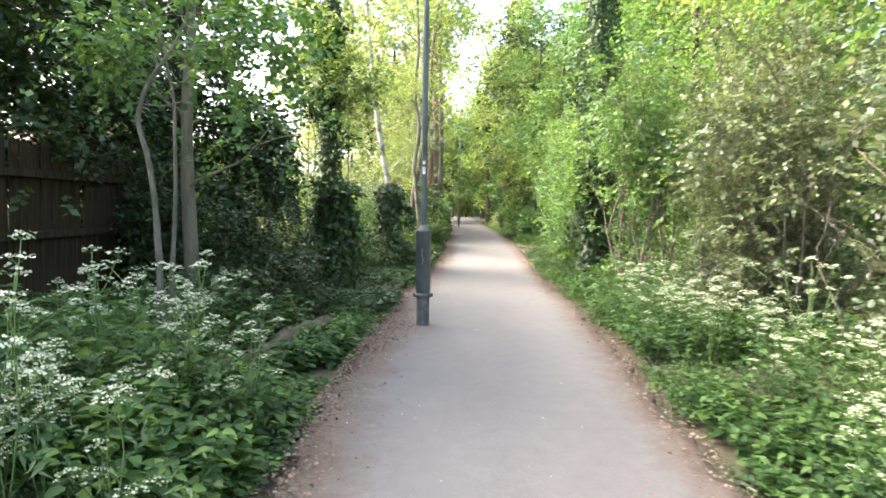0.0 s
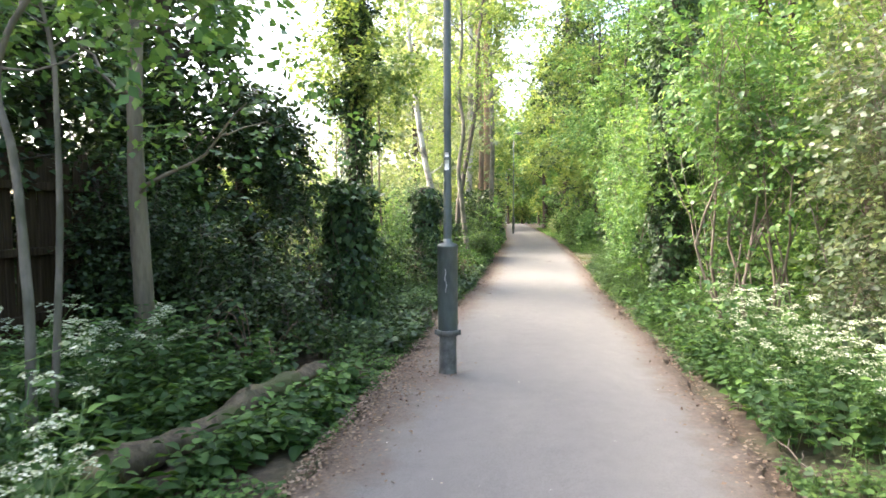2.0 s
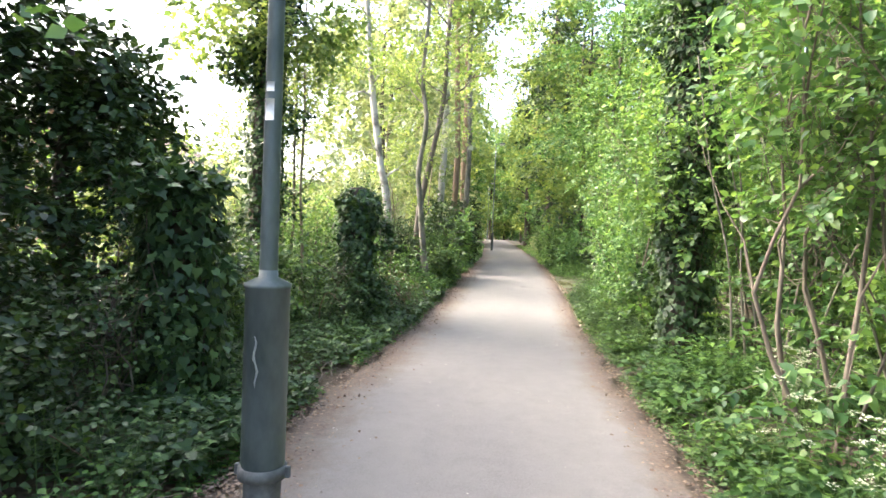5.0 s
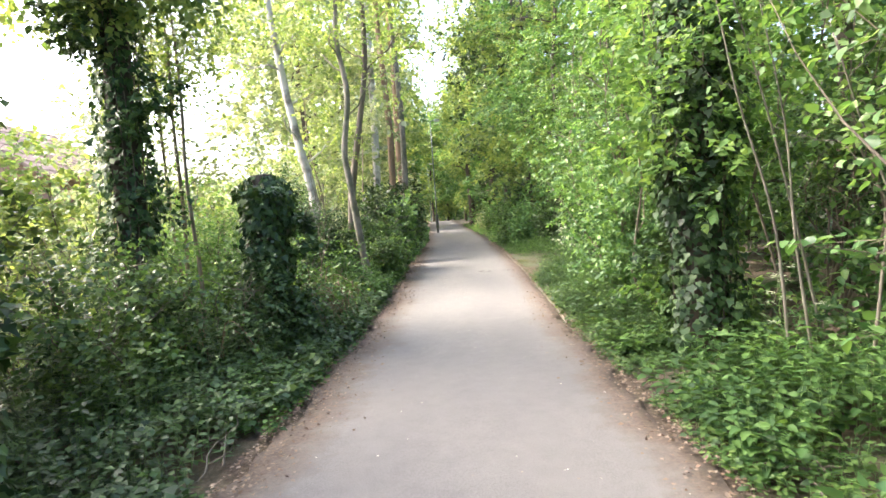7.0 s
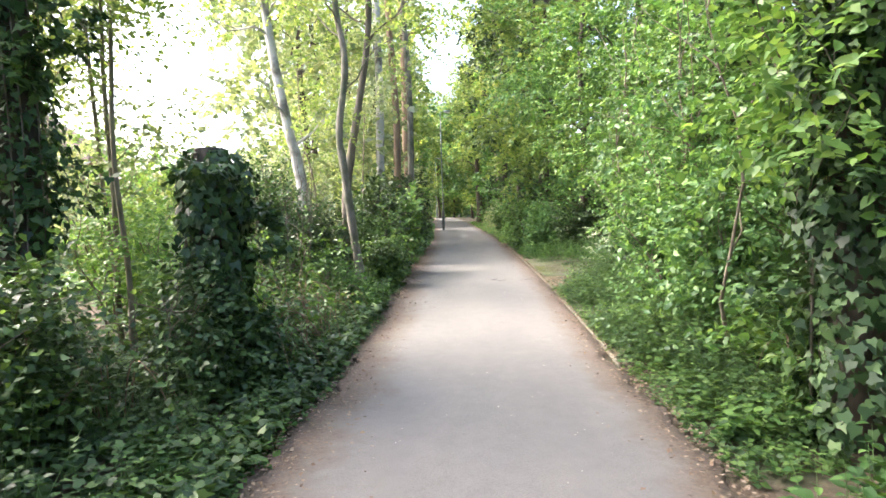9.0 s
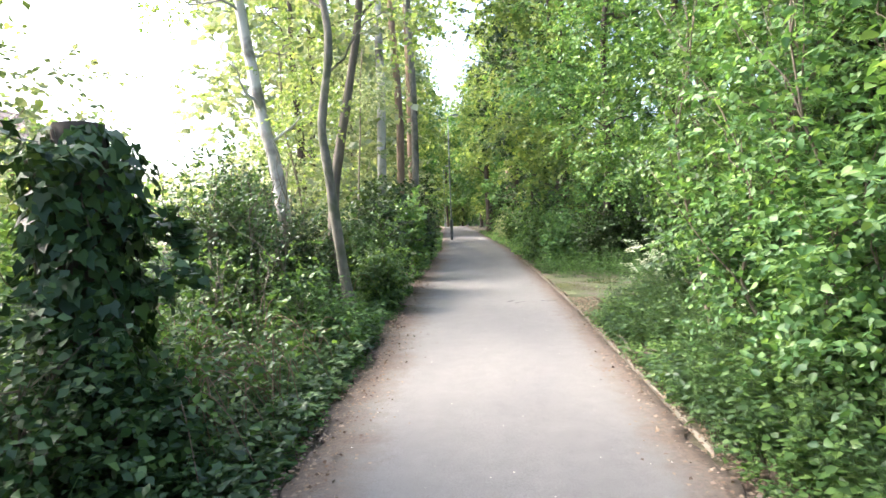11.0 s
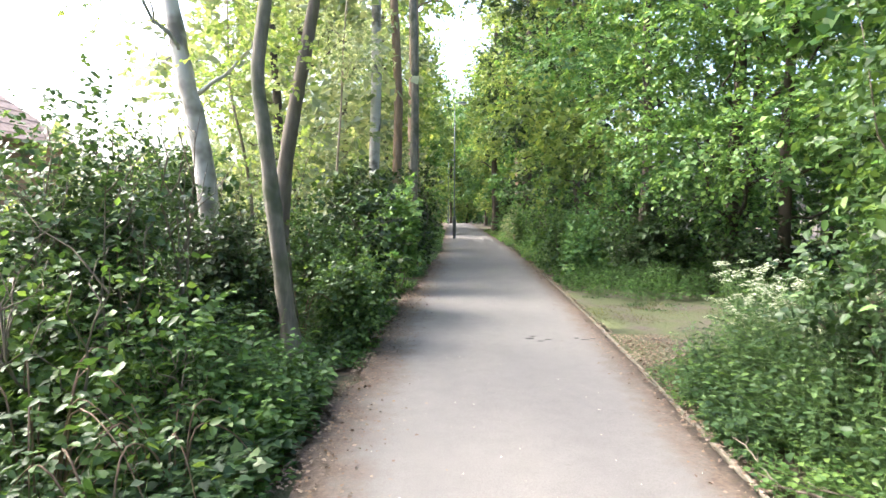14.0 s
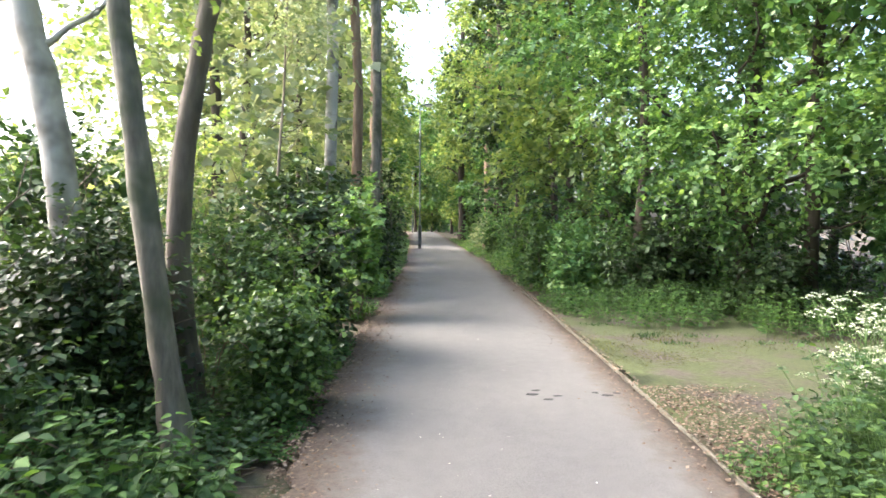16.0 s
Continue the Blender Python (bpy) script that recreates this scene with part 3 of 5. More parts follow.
def ivy_tree(x, y, height, r, label, n, name="ivy_clad_tree", lean=(0, 0), coat=0.1, crown=None, size=0.075, bulge=0.0, bulge_from=1.4):
    t = thing(name, (x, y, 0), label, "tree")
    T = Tubes()
    pts = wander((0, 0, -0.1), (lean[0], lean[1], height), 12, 0.012)
    T.add(pts, np.linspace(r * 1.0, r * 0.7, 12), 10)
    part("trunk", T.mesh("trunk"), BARK_DARK, t)
    ivy_coat(x, y, 0.02, height, r + coat, n, t, size, lean=lean, seed=int(abs(x) * 10) + 3)
    sprigs = [(x + lean[0] * f + (r + 0.1) * math.cos(k * 2.2), y + lean[1] * f + (r + 0.1) * math.sin(k * 2.2), 0.35 + (height - 0.45) * f, *((0.28, 0.28, 0.22) if height > 3 else (0.19, 0.19, 0.2))) for k, f in enumerate(np.linspace(0, 1, 6 if height < 3 else 14))]
    if bulge:
        for k in range(9):
            h, th = rng.uniform(bulge_from, min(height, 5.5)), rng.uniform(0, 6.28)
            w = bulge * rng.uniform(0.8, 1.6)
            sprigs.append((x + lean[0] * h / height + (r + 0.12) * math.cos(th), y + lean[1] * h / height + (r + 0.12) * math.sin(th), h, w, w, w * 0.8))
    else:
        sprigs += [(x + 0.16 * math.cos(k * 2.1), y + 0.16 * math.sin(k * 2.1), height - 0.06, 0.22, 0.22, 0.1) for k in range(3)]
    foliage("ivy_growth", sprigs, 75 * len(sprigs), 5, size * 0.95, LEAF_IVY, t, "ivy", length=0.16, gap=-0.1, freq=4.0, seed=int(y * 3), shell=0.6, label="loose ivy shoots")["kind"] = "stuff"
    if crown:
        foliage("crown", crown, 900, 10, 0.1, LEAF_YELLOW, t, length=0.4, gap=-0.3, seed=int(x * 7 + 40))
    return t


ivy_tree(-1.72, 9.75, 1.78, 0.15, "broken tree stump thickly wrapped in glossy ivy", 2400, "ivy_clad_stump", coat=0.08, size=0.09)
ivy_tree(-1.24, 14.3, 2.02, 0.19, "tall broken stump wrapped in dark ivy", 2600, "ivy_clad_stump", coat=0.05, size=0.088)
ivy_tree(-2.61, 13.92, 6.5, 0.16, "upright ivy-covered tree trunk", 5200, lean=(0.1, 0), coat=0.03, bulge=0.26, size=0.08, bulge_from=2.9,
         crown=[(-2.5, 13.8, 4.4, 0.7, 0.7, 0.8), (-3.1, 13.5, 4.3, 0.6, 0.6, 0.5), (-1.8, 13.6, 4.2, 0.6, 0.6, 0.5), (-2.4, 13.6, 6.2, 1.2, 1.2, 1.0)])
ivy_tree(3.05, 12.6, 7.0, 0.18, "ivy-covered tree trunk in the hedge beside the path", 11000, lean=(0.05, 0.1), coat=0.06, size=0.072, bulge=0.22, bulge_from=1.8)


ivy_tree(4.5, 16.6, 7.0, 0.2, "ivy-hung tree standing behind the hedge", 4500, lean=(-0.3, 0), coat=0.12, size=0.08, bulge=0.5, bulge_from=2.6)


# ---- trees ----
def limbs_from(T, trunk, r_end, n, reach, rise, h0=0.45, sides=5):
    """Adds limbs to T and returns their ends."""
    ends = []
    m = len(trunk)
    for k in range(n):
        i = int(m * (h0 + (0.97 - h0) * (k + rng.uniform()) / n))
        i = min(i, m - 1)
        th = k * 2.4 + rng.uniform(-0.4, 0.4)
        L = reach * rng.uniform(0.6, 1.1)
        e = trunk[i] + np.array((L * math.cos(th), L * math.sin(th), rise * rng.uniform(0.4, 1.2)))
        p = wander(trunk[i], e, 8, 0.08 * L)
        T.add(p, np.linspace(r_end * 0.7, r_end * 0.16, 8), sides)
        for j in (3, 5):
            th2 = th + rng.choice((-1, 1)) * rng.uniform(0.5, 1.0)
            e2 = p[j] + np.array((0.5 * L * math.cos(th2), 0.5 * L * math.sin(th2), 0.5 * rise * rng.uniform(0.2, 1.1)))
            T.add(wander(p[j], e2, 6, 0.04 * L), np.linspace(r_end * 0.3, r_end * 0.08, 6), 4)
            ends.append(e2)
        ends.append(e)
    return ends


def tree(x, y, height, r, bark, leaf, label, n_limbs=7, reach=1.6, rise=1.0, h0=0.4, lobe=0.85, sprays_n=1100, K=10, size=0.08, ctrl=None, name="tree", gap=-0.3, group="", head=3.4, length=0.42, category="tree", r_top=0.35):
    t = thing(name, (x, y, 0), label, category, group)
    T = Tubes()
    pts = catmull(ctrl, 5) if ctrl else wander((0, 0, -0.1), (rng.normal(0, 0.2), rng.normal(0, 0.2), height), 14, 0.08)
    T.add(pts, np.linspace(1, r_top, len(pts)) * r * np.where(np.linspace(0, 1, len(pts)) < 0.06, 1.25, 1), 10)
    ends = limbs_from(T, pts, r * 0.34, n_limbs, reach, rise, h0)
    part("trunk", T.mesh("trunk"), bark, t)
    base = np.array((x, y, 0))
    lobes = [(*(base + e), lobe * rng.uniform(0.7, 1.2), lobe * rng.uniform(0.7, 1.2), lobe * rng.uniform(0.45, 0.8)) for e in ends]
    if sprays_n:
        foliage("crown", lobes, sprays_n, K, size, leaf, t, length=length, gap=gap, seed=int(abs(x * 13 + y * 7)) + 1, head=head, shell=0.25, droop=0.3)
    return t


# brown trunk and bent grey stem before the fence
tree(-2.99, 7.25, 6.5, 0.1, BARK_BROWN, LEAF_MAPLE, "straight brown-barked tree trunk near the fence", 7, 1.5, 0.8, 0.4, 0.7, 380, ctrl=[(0.06, 0, -0.1), (0.03, 0, 1.0), (0, 0, 2.2), (0.08, 0, 4), (0.1, 0.1, 6.5)])
tree(-2.47, 5.2, 4.2, 0.032, BARK_PALE, LEAF_MAPLE, "slender bent pale grey sapling stem", 4, 0.9, 0.5, 0.55, 0.4, 240, name="sapling",
     ctrl=[(0.05, 0, -0.05), (0.08, 0, 0.8), (0.06, 0, 1.4), (-0.02, 0.05, 1.85), (-0.1, 0.05, 2.2), (0.02, 0, 2.5), (0.26, 0, 2.85), (0.5, 0.1, 3.6)])
tree(-2.45, 5.4, 3.6, 0.024, BARK_PALE, LEAF_MAPLE, "slender pale grey sapling stem", 3, 0.8, 0.5, 0.6, 0.35, 180, name="sapling",
     ctrl=[(0, 0, -0.05), (0.1, 0, 1.2), (0.12, 0, 2.0), (0.08, 0, 2.6), (-0.2, 0, 3.4)])

# bent twin trees, birch and the tall trunks beyond
tree(-0.72, 19.5, 8.5, 0.08, BARK_PALE, LEAF_YELLOW, "smooth pale grey bent tree trunk rising from the bushes", 7, 1.3, 0.9, 0.5, 0.7, 480, r_top=0.45, size=0.075,
     ctrl=[(0.12, 0, -0.1), (-0.02, 0, 1.0), (-0.14, 0, 2.1), (-0.2, 0, 2.8), (-0.06, 0, 3.9), (-0.2, 0.1, 5), (-0.1, 0, 6.5), (-0.2, 0, 8.5)])
tree(-0.92, 20.6, 8.5, 0.1, BARK_GREY, LEAF_YELLOW, "leaning grey-brown tree trunk behind the bent one", 7, 1.5, 1.0, 0.64, 0.9, 600, r_top=0.4, size=0.1,
     ctrl=[(0, 0, -0.1), (-0.1, 0, 1.0), (-0.06, 0, 1.9), (0.06, 0, 2.6), (0.22, 0, 3.4), (0.45, 0, 4.8), (0.5, 0, 6.5), (0.75, 0, 8.5)])
tree(-1.72, 20.4, 9.0, 0.115, BARK_BIRCH, LEAF_YELLOW, "white-barked birch trunk leaning over the bushes", 10, 1.1, 0.6, 0.36, 0.6, 620, r_top=0.5, size=0.07,
     ctrl=[(0.1, 0, -0.1), (0.0, 0, 1.5), (-0.12, 0, 2.4), (-0.27, 0, 3.1), (-0.5, 0, 4.6), (-0.7, 0, 6.5), (-0.9, 0, 9)])
for x, y, r, bark, text in ((-1.0, 31.0, 0.16, BARK_BIRCH, "tall pale straight tree trunk"), (-0.5, 32.2, 0.15, BARK_RED, "tall reddish-brown tree trunk"),
                            (0.0, 31.6, 0.13, BARK_PALE, "tall pale grey tree trunk"), (-0.21, 38.8, 0.24, BARK_RED, "stout reddish-brown tree trunk")):
    tree(x - 0.2, y, 15.0, r, bark, LEAF_YELLOW, text, 7, 1.4, 1.6, 0.6, 1.0, 420, size=0.2, group="tall trunks beside the far path", K=9, length=0.6, r_top=0.6)


# ---- dark ivy-hung evergreens behind the fence ----
def evergreen(x, y, height, width, n, seed, low=0.3, material=None):
    t = thing("evergreen_tree", (x, y, 0), "dark dense evergreen tree hung with ivy", "tree", "dark evergreens beside the fence")
    T = Tubes()
    p = wander((0, 0, -0.1), (rng.normal(0, 0.2), 0, height), 10, 0.06)
    T.add(p, np.linspace(0.17, 0.04, 10), 8)
    limbs_from(T, p, 0.08, 8, width * 0.8, 0.4, 0.2)
    part("trunk", T.mesh("trunk"), BARK_DARK, t)
    lobes = []
    for k in range(9):
        h = low + (height - low) * (k + 0.5) / 9
        w = width * (1.05 - 0.55 * k / 9) * rng.uniform(0.75, 1.15)
        th = rng.uniform(0, 6.28)
        lobes.append((x + 0.3 * w * math.cos(th), y + 0.3 * w * math.sin(th), h, w, w, height / 11))
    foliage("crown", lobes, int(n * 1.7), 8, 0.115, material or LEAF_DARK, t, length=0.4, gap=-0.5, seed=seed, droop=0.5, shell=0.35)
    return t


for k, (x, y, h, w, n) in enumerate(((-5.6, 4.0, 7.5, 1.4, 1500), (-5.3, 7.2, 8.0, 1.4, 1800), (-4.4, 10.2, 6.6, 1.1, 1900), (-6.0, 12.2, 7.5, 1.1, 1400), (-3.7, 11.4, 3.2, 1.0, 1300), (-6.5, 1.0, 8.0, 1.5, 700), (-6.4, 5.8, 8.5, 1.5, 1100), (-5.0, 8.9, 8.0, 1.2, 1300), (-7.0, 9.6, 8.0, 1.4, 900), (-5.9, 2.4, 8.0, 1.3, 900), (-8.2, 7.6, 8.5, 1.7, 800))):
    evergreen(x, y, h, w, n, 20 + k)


# ---- shrubs ----
def shrub(x, y, height, width, leaf, label, n=900, K=11, size=0.055, shape="oval", gap=-0.35, stems=6, name="shrub", group="", length=0.34, twigs=None, seed=1, lean=0.0, low=0.05, depth=None, droop=0.15, material_stem=None, shell=0.45):
    t = thing(name, (x, y, 0), label, "shrub", group)
    d = depth or width
    lobes = []
    for k in range(stems):
        T = Tubes()
        th = rng.uniform(0, 6.28)
        rr = rng.uniform(0.35, 0.95)
        h = height * rng.uniform(0.55, 0.95)
        e = np.array((lean + 0.75 * width * rr * math.cos(th), 0.75 * d * rr * math.sin(th), h))
        b = np.array((0.25 * width * math.cos(th), 0.25 * d * math.sin(th), -0.05))
        p = wander(b, e, 9, 0.07 * height ** 0.5)
        T.add(p, np.linspace(0.008 + 0.0035 * height, 0.003, 9), 5)
        for j in (3, 5, 6, 7):
            e2 = p[j] + np.array((rng.normal(0, 0.35 * width), rng.normal(0, 0.35 * d), rng.uniform(0.1, 0.35) * height))
            T.add(wander(p[j], e2, 5, 0.04), np.linspace(0.004 + 0.0015 * height, 0.002, 5), 4)
        part("stem", T.mesh("stem"), material_stem or TWIG, t)
        for f in (0.2, 0.4, 0.6, 0.8, 1.0):
            c = b + (e - b) * f
            s = rng.uniform(0.32, 0.55)
            lobes.append((x + c[0], y + c[1], max(c[2], 0.15), s * width, s * d, 0.8 * s * min(width, height)))
    foliage("foliage", lobes, n, K, size, leaf, t, shape, length=length, gap=gap, seed=seed, low=low, twigs=twigs, droop=droop, shell=shell)
    return t


# hedge on the right of the walk: shrubs in front, trees behind
HEDGE = "dense leafy hedge along the path"
y, k = -2.0, 0
while y < 17.3:
    leaf = LEAF_HAW if 3.5 < y < 8.5 else (LEAF_BRIGHT, LEAF_YELLOW if 10.3 < y < 12.9 else LEAF_MAPLE, LEAF_BRIGHT, LEAF_MAPLE)[k % 4]
    if y > 13.6:
        leaf = LEAF_MAPLE if k % 3 else LEAF_BRAMBLE
    text = "grey-green twiggy hawthorn shrub" if leaf is LEAF_HAW else "tall fresh green shrub in the hedge"
    off = 2.05 if y < 9 else (1.15 if y < 16 else 1.25)
    if 10.3 < y < 12.9:
        off = 2.5
    if y > 13.6:
        off = 1.15
    near = 9 < y
    shrub(float(right_edge(y)) + off + rng.uniform(-0.15, 0.25), y, rng.uniform(2.8, 3.9) if y < 8 else rng.uniform(3.4, 4.8), 1.15, leaf, text, (1250 if y > 13.6 else 1050) if near else 1300, 10, (0.064 if y > 13.6 else 0.08) if near else 0.066, "ovate" if near else "oval", group=HEDGE, seed=60 + k, twigs=TWIG if 1 < y < 10 else None, low=0.35 if leaf is LEAF_HAW else (0.14 if y > 13.6 else 0.1))
    y += 1.25
    k += 1
for k, (x, y, h, leaf) in enumerate(((5.2, 0.5, 7, LEAF_MAPLE), (5.3, 4.0, 7.5, LEAF_MAPLE), (6.0, 8.0, 7.5, LEAF_BRIGHT), (6.2, 11.5, 8.0, LEAF_YELLOW), (6.0, 15.0, 8.5, LEAF_BRIGHT), (7.0, 18.2, 8.5, LEAF_MAPLE), (5.0, 27.5, 9.5, LEAF_MAPLE), (6.8, 25.0, 9.5, LEAF_MAPLE), (4.6, 31, 10, LEAF_YELLOW), (5.2, 35, 11, LEAF_DARK), (4.9, 39.5, 11, LEAF_MAPLE), (5.6, 44, 12, LEAF_DARK))):
    tree(x, y, h, 0.12, BARK_DARK, leaf, "leafy tree leaning over the path" if leaf is not LEAF_DARK else "dark-leaved tree beside the path", 13, 1.8, 0.5, 0.3 if y < 12 else 0.12, 1.05, 900 if y < 2 else (2200 if y < 30 else 1600), 10, 0.085 if y < 12 else (0.115 if y < 30 else 0.17), gap=-0.55, group="trees beside the path", head=2.4)

# dark trunks over the right of the far path
for x, y, r, bark, text in ((4.5, 42.0, 0.24, BARK_DARK, "stout dark trunk beside the far path"), (4.3, 58.0, 0.25, BARK_DARK, "dark trunk with branches over the far path"), (4.7, 64.0, 0.24, BARK_DARK, "dark trunk beside the far path"), (4.6, 47.0, 0.2, BARK_RED, "reddish-brown trunk beside the far path")):
    tree(x, y, 15.0, r, bark, LEAF_YELLOW, text, 12, 1.7, 0.7, 0.25, 1.1, 1100, 9, 0.2, group="trees beside the path", head=3.2, length=0.55, r_top=0.55)

# thin grey stems beside the ivy trunk
for k, (x, y, h, lx) in enumerate(((3.35, 11.75, 3.4, -0.5), (3.45, 11.6, 3.0, -0.3), (3.75, 11.9, 3.6, -0.8), (3.55, 11.2, 2.6, 0.4), (3.7, 10.7, 2.4, -0.6), (4.0, 10.9, 3.0, 0.3), (3.3, 9.6, 2.3, 0.9), (3.6, 9.2, 2.6, -0.7), (3.9, 9.9, 2.8, -1.1), (3.2, 10.3, 2.0, 0.8), (3.9, 8.6, 2.5, -0.9), (3.5, 8.3, 2.2, 0.7))):
    tree(x, y, h, 0.014, BARK_PALE, LEAF_BRIGHT, "thin bare grey stem with few leaves", 4, 0.5, 0.4, 0.45, 0.35, 60, 8, 0.07, name="sapling", group="thin stems beside the ivy trunk",
         ctrl=[(0, 0, -0.05), (lx * 0.3 + rng.normal(0, 0.03), 0, h * 0.35), (lx * 0.6 + rng.normal(0, 0.04), 0.05, h * 0.65), (lx, 0.1, h)])


# overhanging maple at the back of the clearing
def overhanging_tree():
    t = thing("tree", (6.4, 26.2, 0), "spreading tree with bright leaves hanging over the clearing", "tree", "trees beside the path")
    T = Tubes()
    p = wander((0, 0, -0.1), (0.1, -0.2, 8.5), 14, 0.1)
    T.add(p, np.linspace(0.17, 0.05, 14), 10)
    lobes = []
    for x, y, z, w, h in ((4.9, 24.4, 2.6, 1.1, 0.8), (6.0, 23.6, 2.7, 1.2, 0.9), (7.4, 22.9, 2.8, 1.3, 0.9), (4.4, 25.8, 3.4, 1.1, 1.0), (5.5, 24.4, 4.2, 1.5, 1.1), (7.1, 23.6, 4.4, 1.6, 1.1), (8.6, 22.4, 3.2, 1.3, 1.2), (5.0, 25.5, 5.8, 1.7, 1.2), (7.0, 24.5, 6.3, 1.9, 1.3), (5.8, 25.6, 7.8, 1.7, 1.1)):
        lobes.append((x, y, z, w, w, h))
        e = np.array((x - 6.4, y - 26.2, z + 0.2))
        i = int(np.clip(len(p) * (z - 0.8) / 9, 1, 12))
        T.add(wander(p[i], e, 8, 0.12), np.linspace(0.05, 0.012, 8), 6)
    part("trunk", T.mesh("trunk"), BARK_DARK, t)
    foliage("crown", lobes, 3000, 10, 0.1, LEAF_BRIGHT, t, length=0.45, gap=-0.4, seed=31, droop=0.35, shell=0.3, low=1.45)


overhanging_tree()

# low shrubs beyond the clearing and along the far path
for k, (x, y, h, w, leaf) in enumerate(((3.9, 27.3, 1.3, 0.9, LEAF_MAPLE), (5.0, 26.3, 1.4, 0.9, LEAF_DARK), (6.4, 25.3, 1.2, 1.0, LEAF_DARK), (3.95, 29.3, 1.5, 0.8, LEAF_BRAMBLE), (4.1, 31.5, 1.6, 0.9, LEAF_BRIGHT), (4.2, 34.0, 1.6, 0.9, LEAF_BRAMBLE), (4.4, 37.0, 1.8, 1.0, LEAF_MAPLE), (4.5, 41.0, 1.8, 1.1, LEAF_BRAMBLE), (4.8, 46.0, 1.6, 1.1, LEAF_HAZE_PALE), (4.9, 52.0, 1.8, 1.3, LEAF_MAPLE), (5.0, 59.0, 2.0, 1.4, LEAF_BRAMBLE),
                                        # Dark-leaved shrubs here are added to give the hollow its shade by colour.
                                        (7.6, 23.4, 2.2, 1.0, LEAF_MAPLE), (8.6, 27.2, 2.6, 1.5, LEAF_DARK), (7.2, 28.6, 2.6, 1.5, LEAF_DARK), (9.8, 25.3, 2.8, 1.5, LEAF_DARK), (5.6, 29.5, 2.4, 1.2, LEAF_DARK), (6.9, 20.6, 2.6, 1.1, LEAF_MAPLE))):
    shrub(x, y, h, w, leaf, "bushy shrub at the path edge", 700, 10, 0.1, seed=100 + k, group="bushes beside the far path", length=0.3)
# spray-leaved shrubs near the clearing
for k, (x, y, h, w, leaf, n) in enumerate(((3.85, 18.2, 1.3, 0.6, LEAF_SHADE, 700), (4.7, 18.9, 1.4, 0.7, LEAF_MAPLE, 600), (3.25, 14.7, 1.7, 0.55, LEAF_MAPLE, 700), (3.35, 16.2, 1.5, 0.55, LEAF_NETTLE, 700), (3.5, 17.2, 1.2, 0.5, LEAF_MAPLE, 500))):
    shrub(x, y, h, w, leaf, "leafy green shrub beside the path and clearing", n, 10, 0.062, shape="ovate", seed=120 + k, group="bushes beside the clearing")

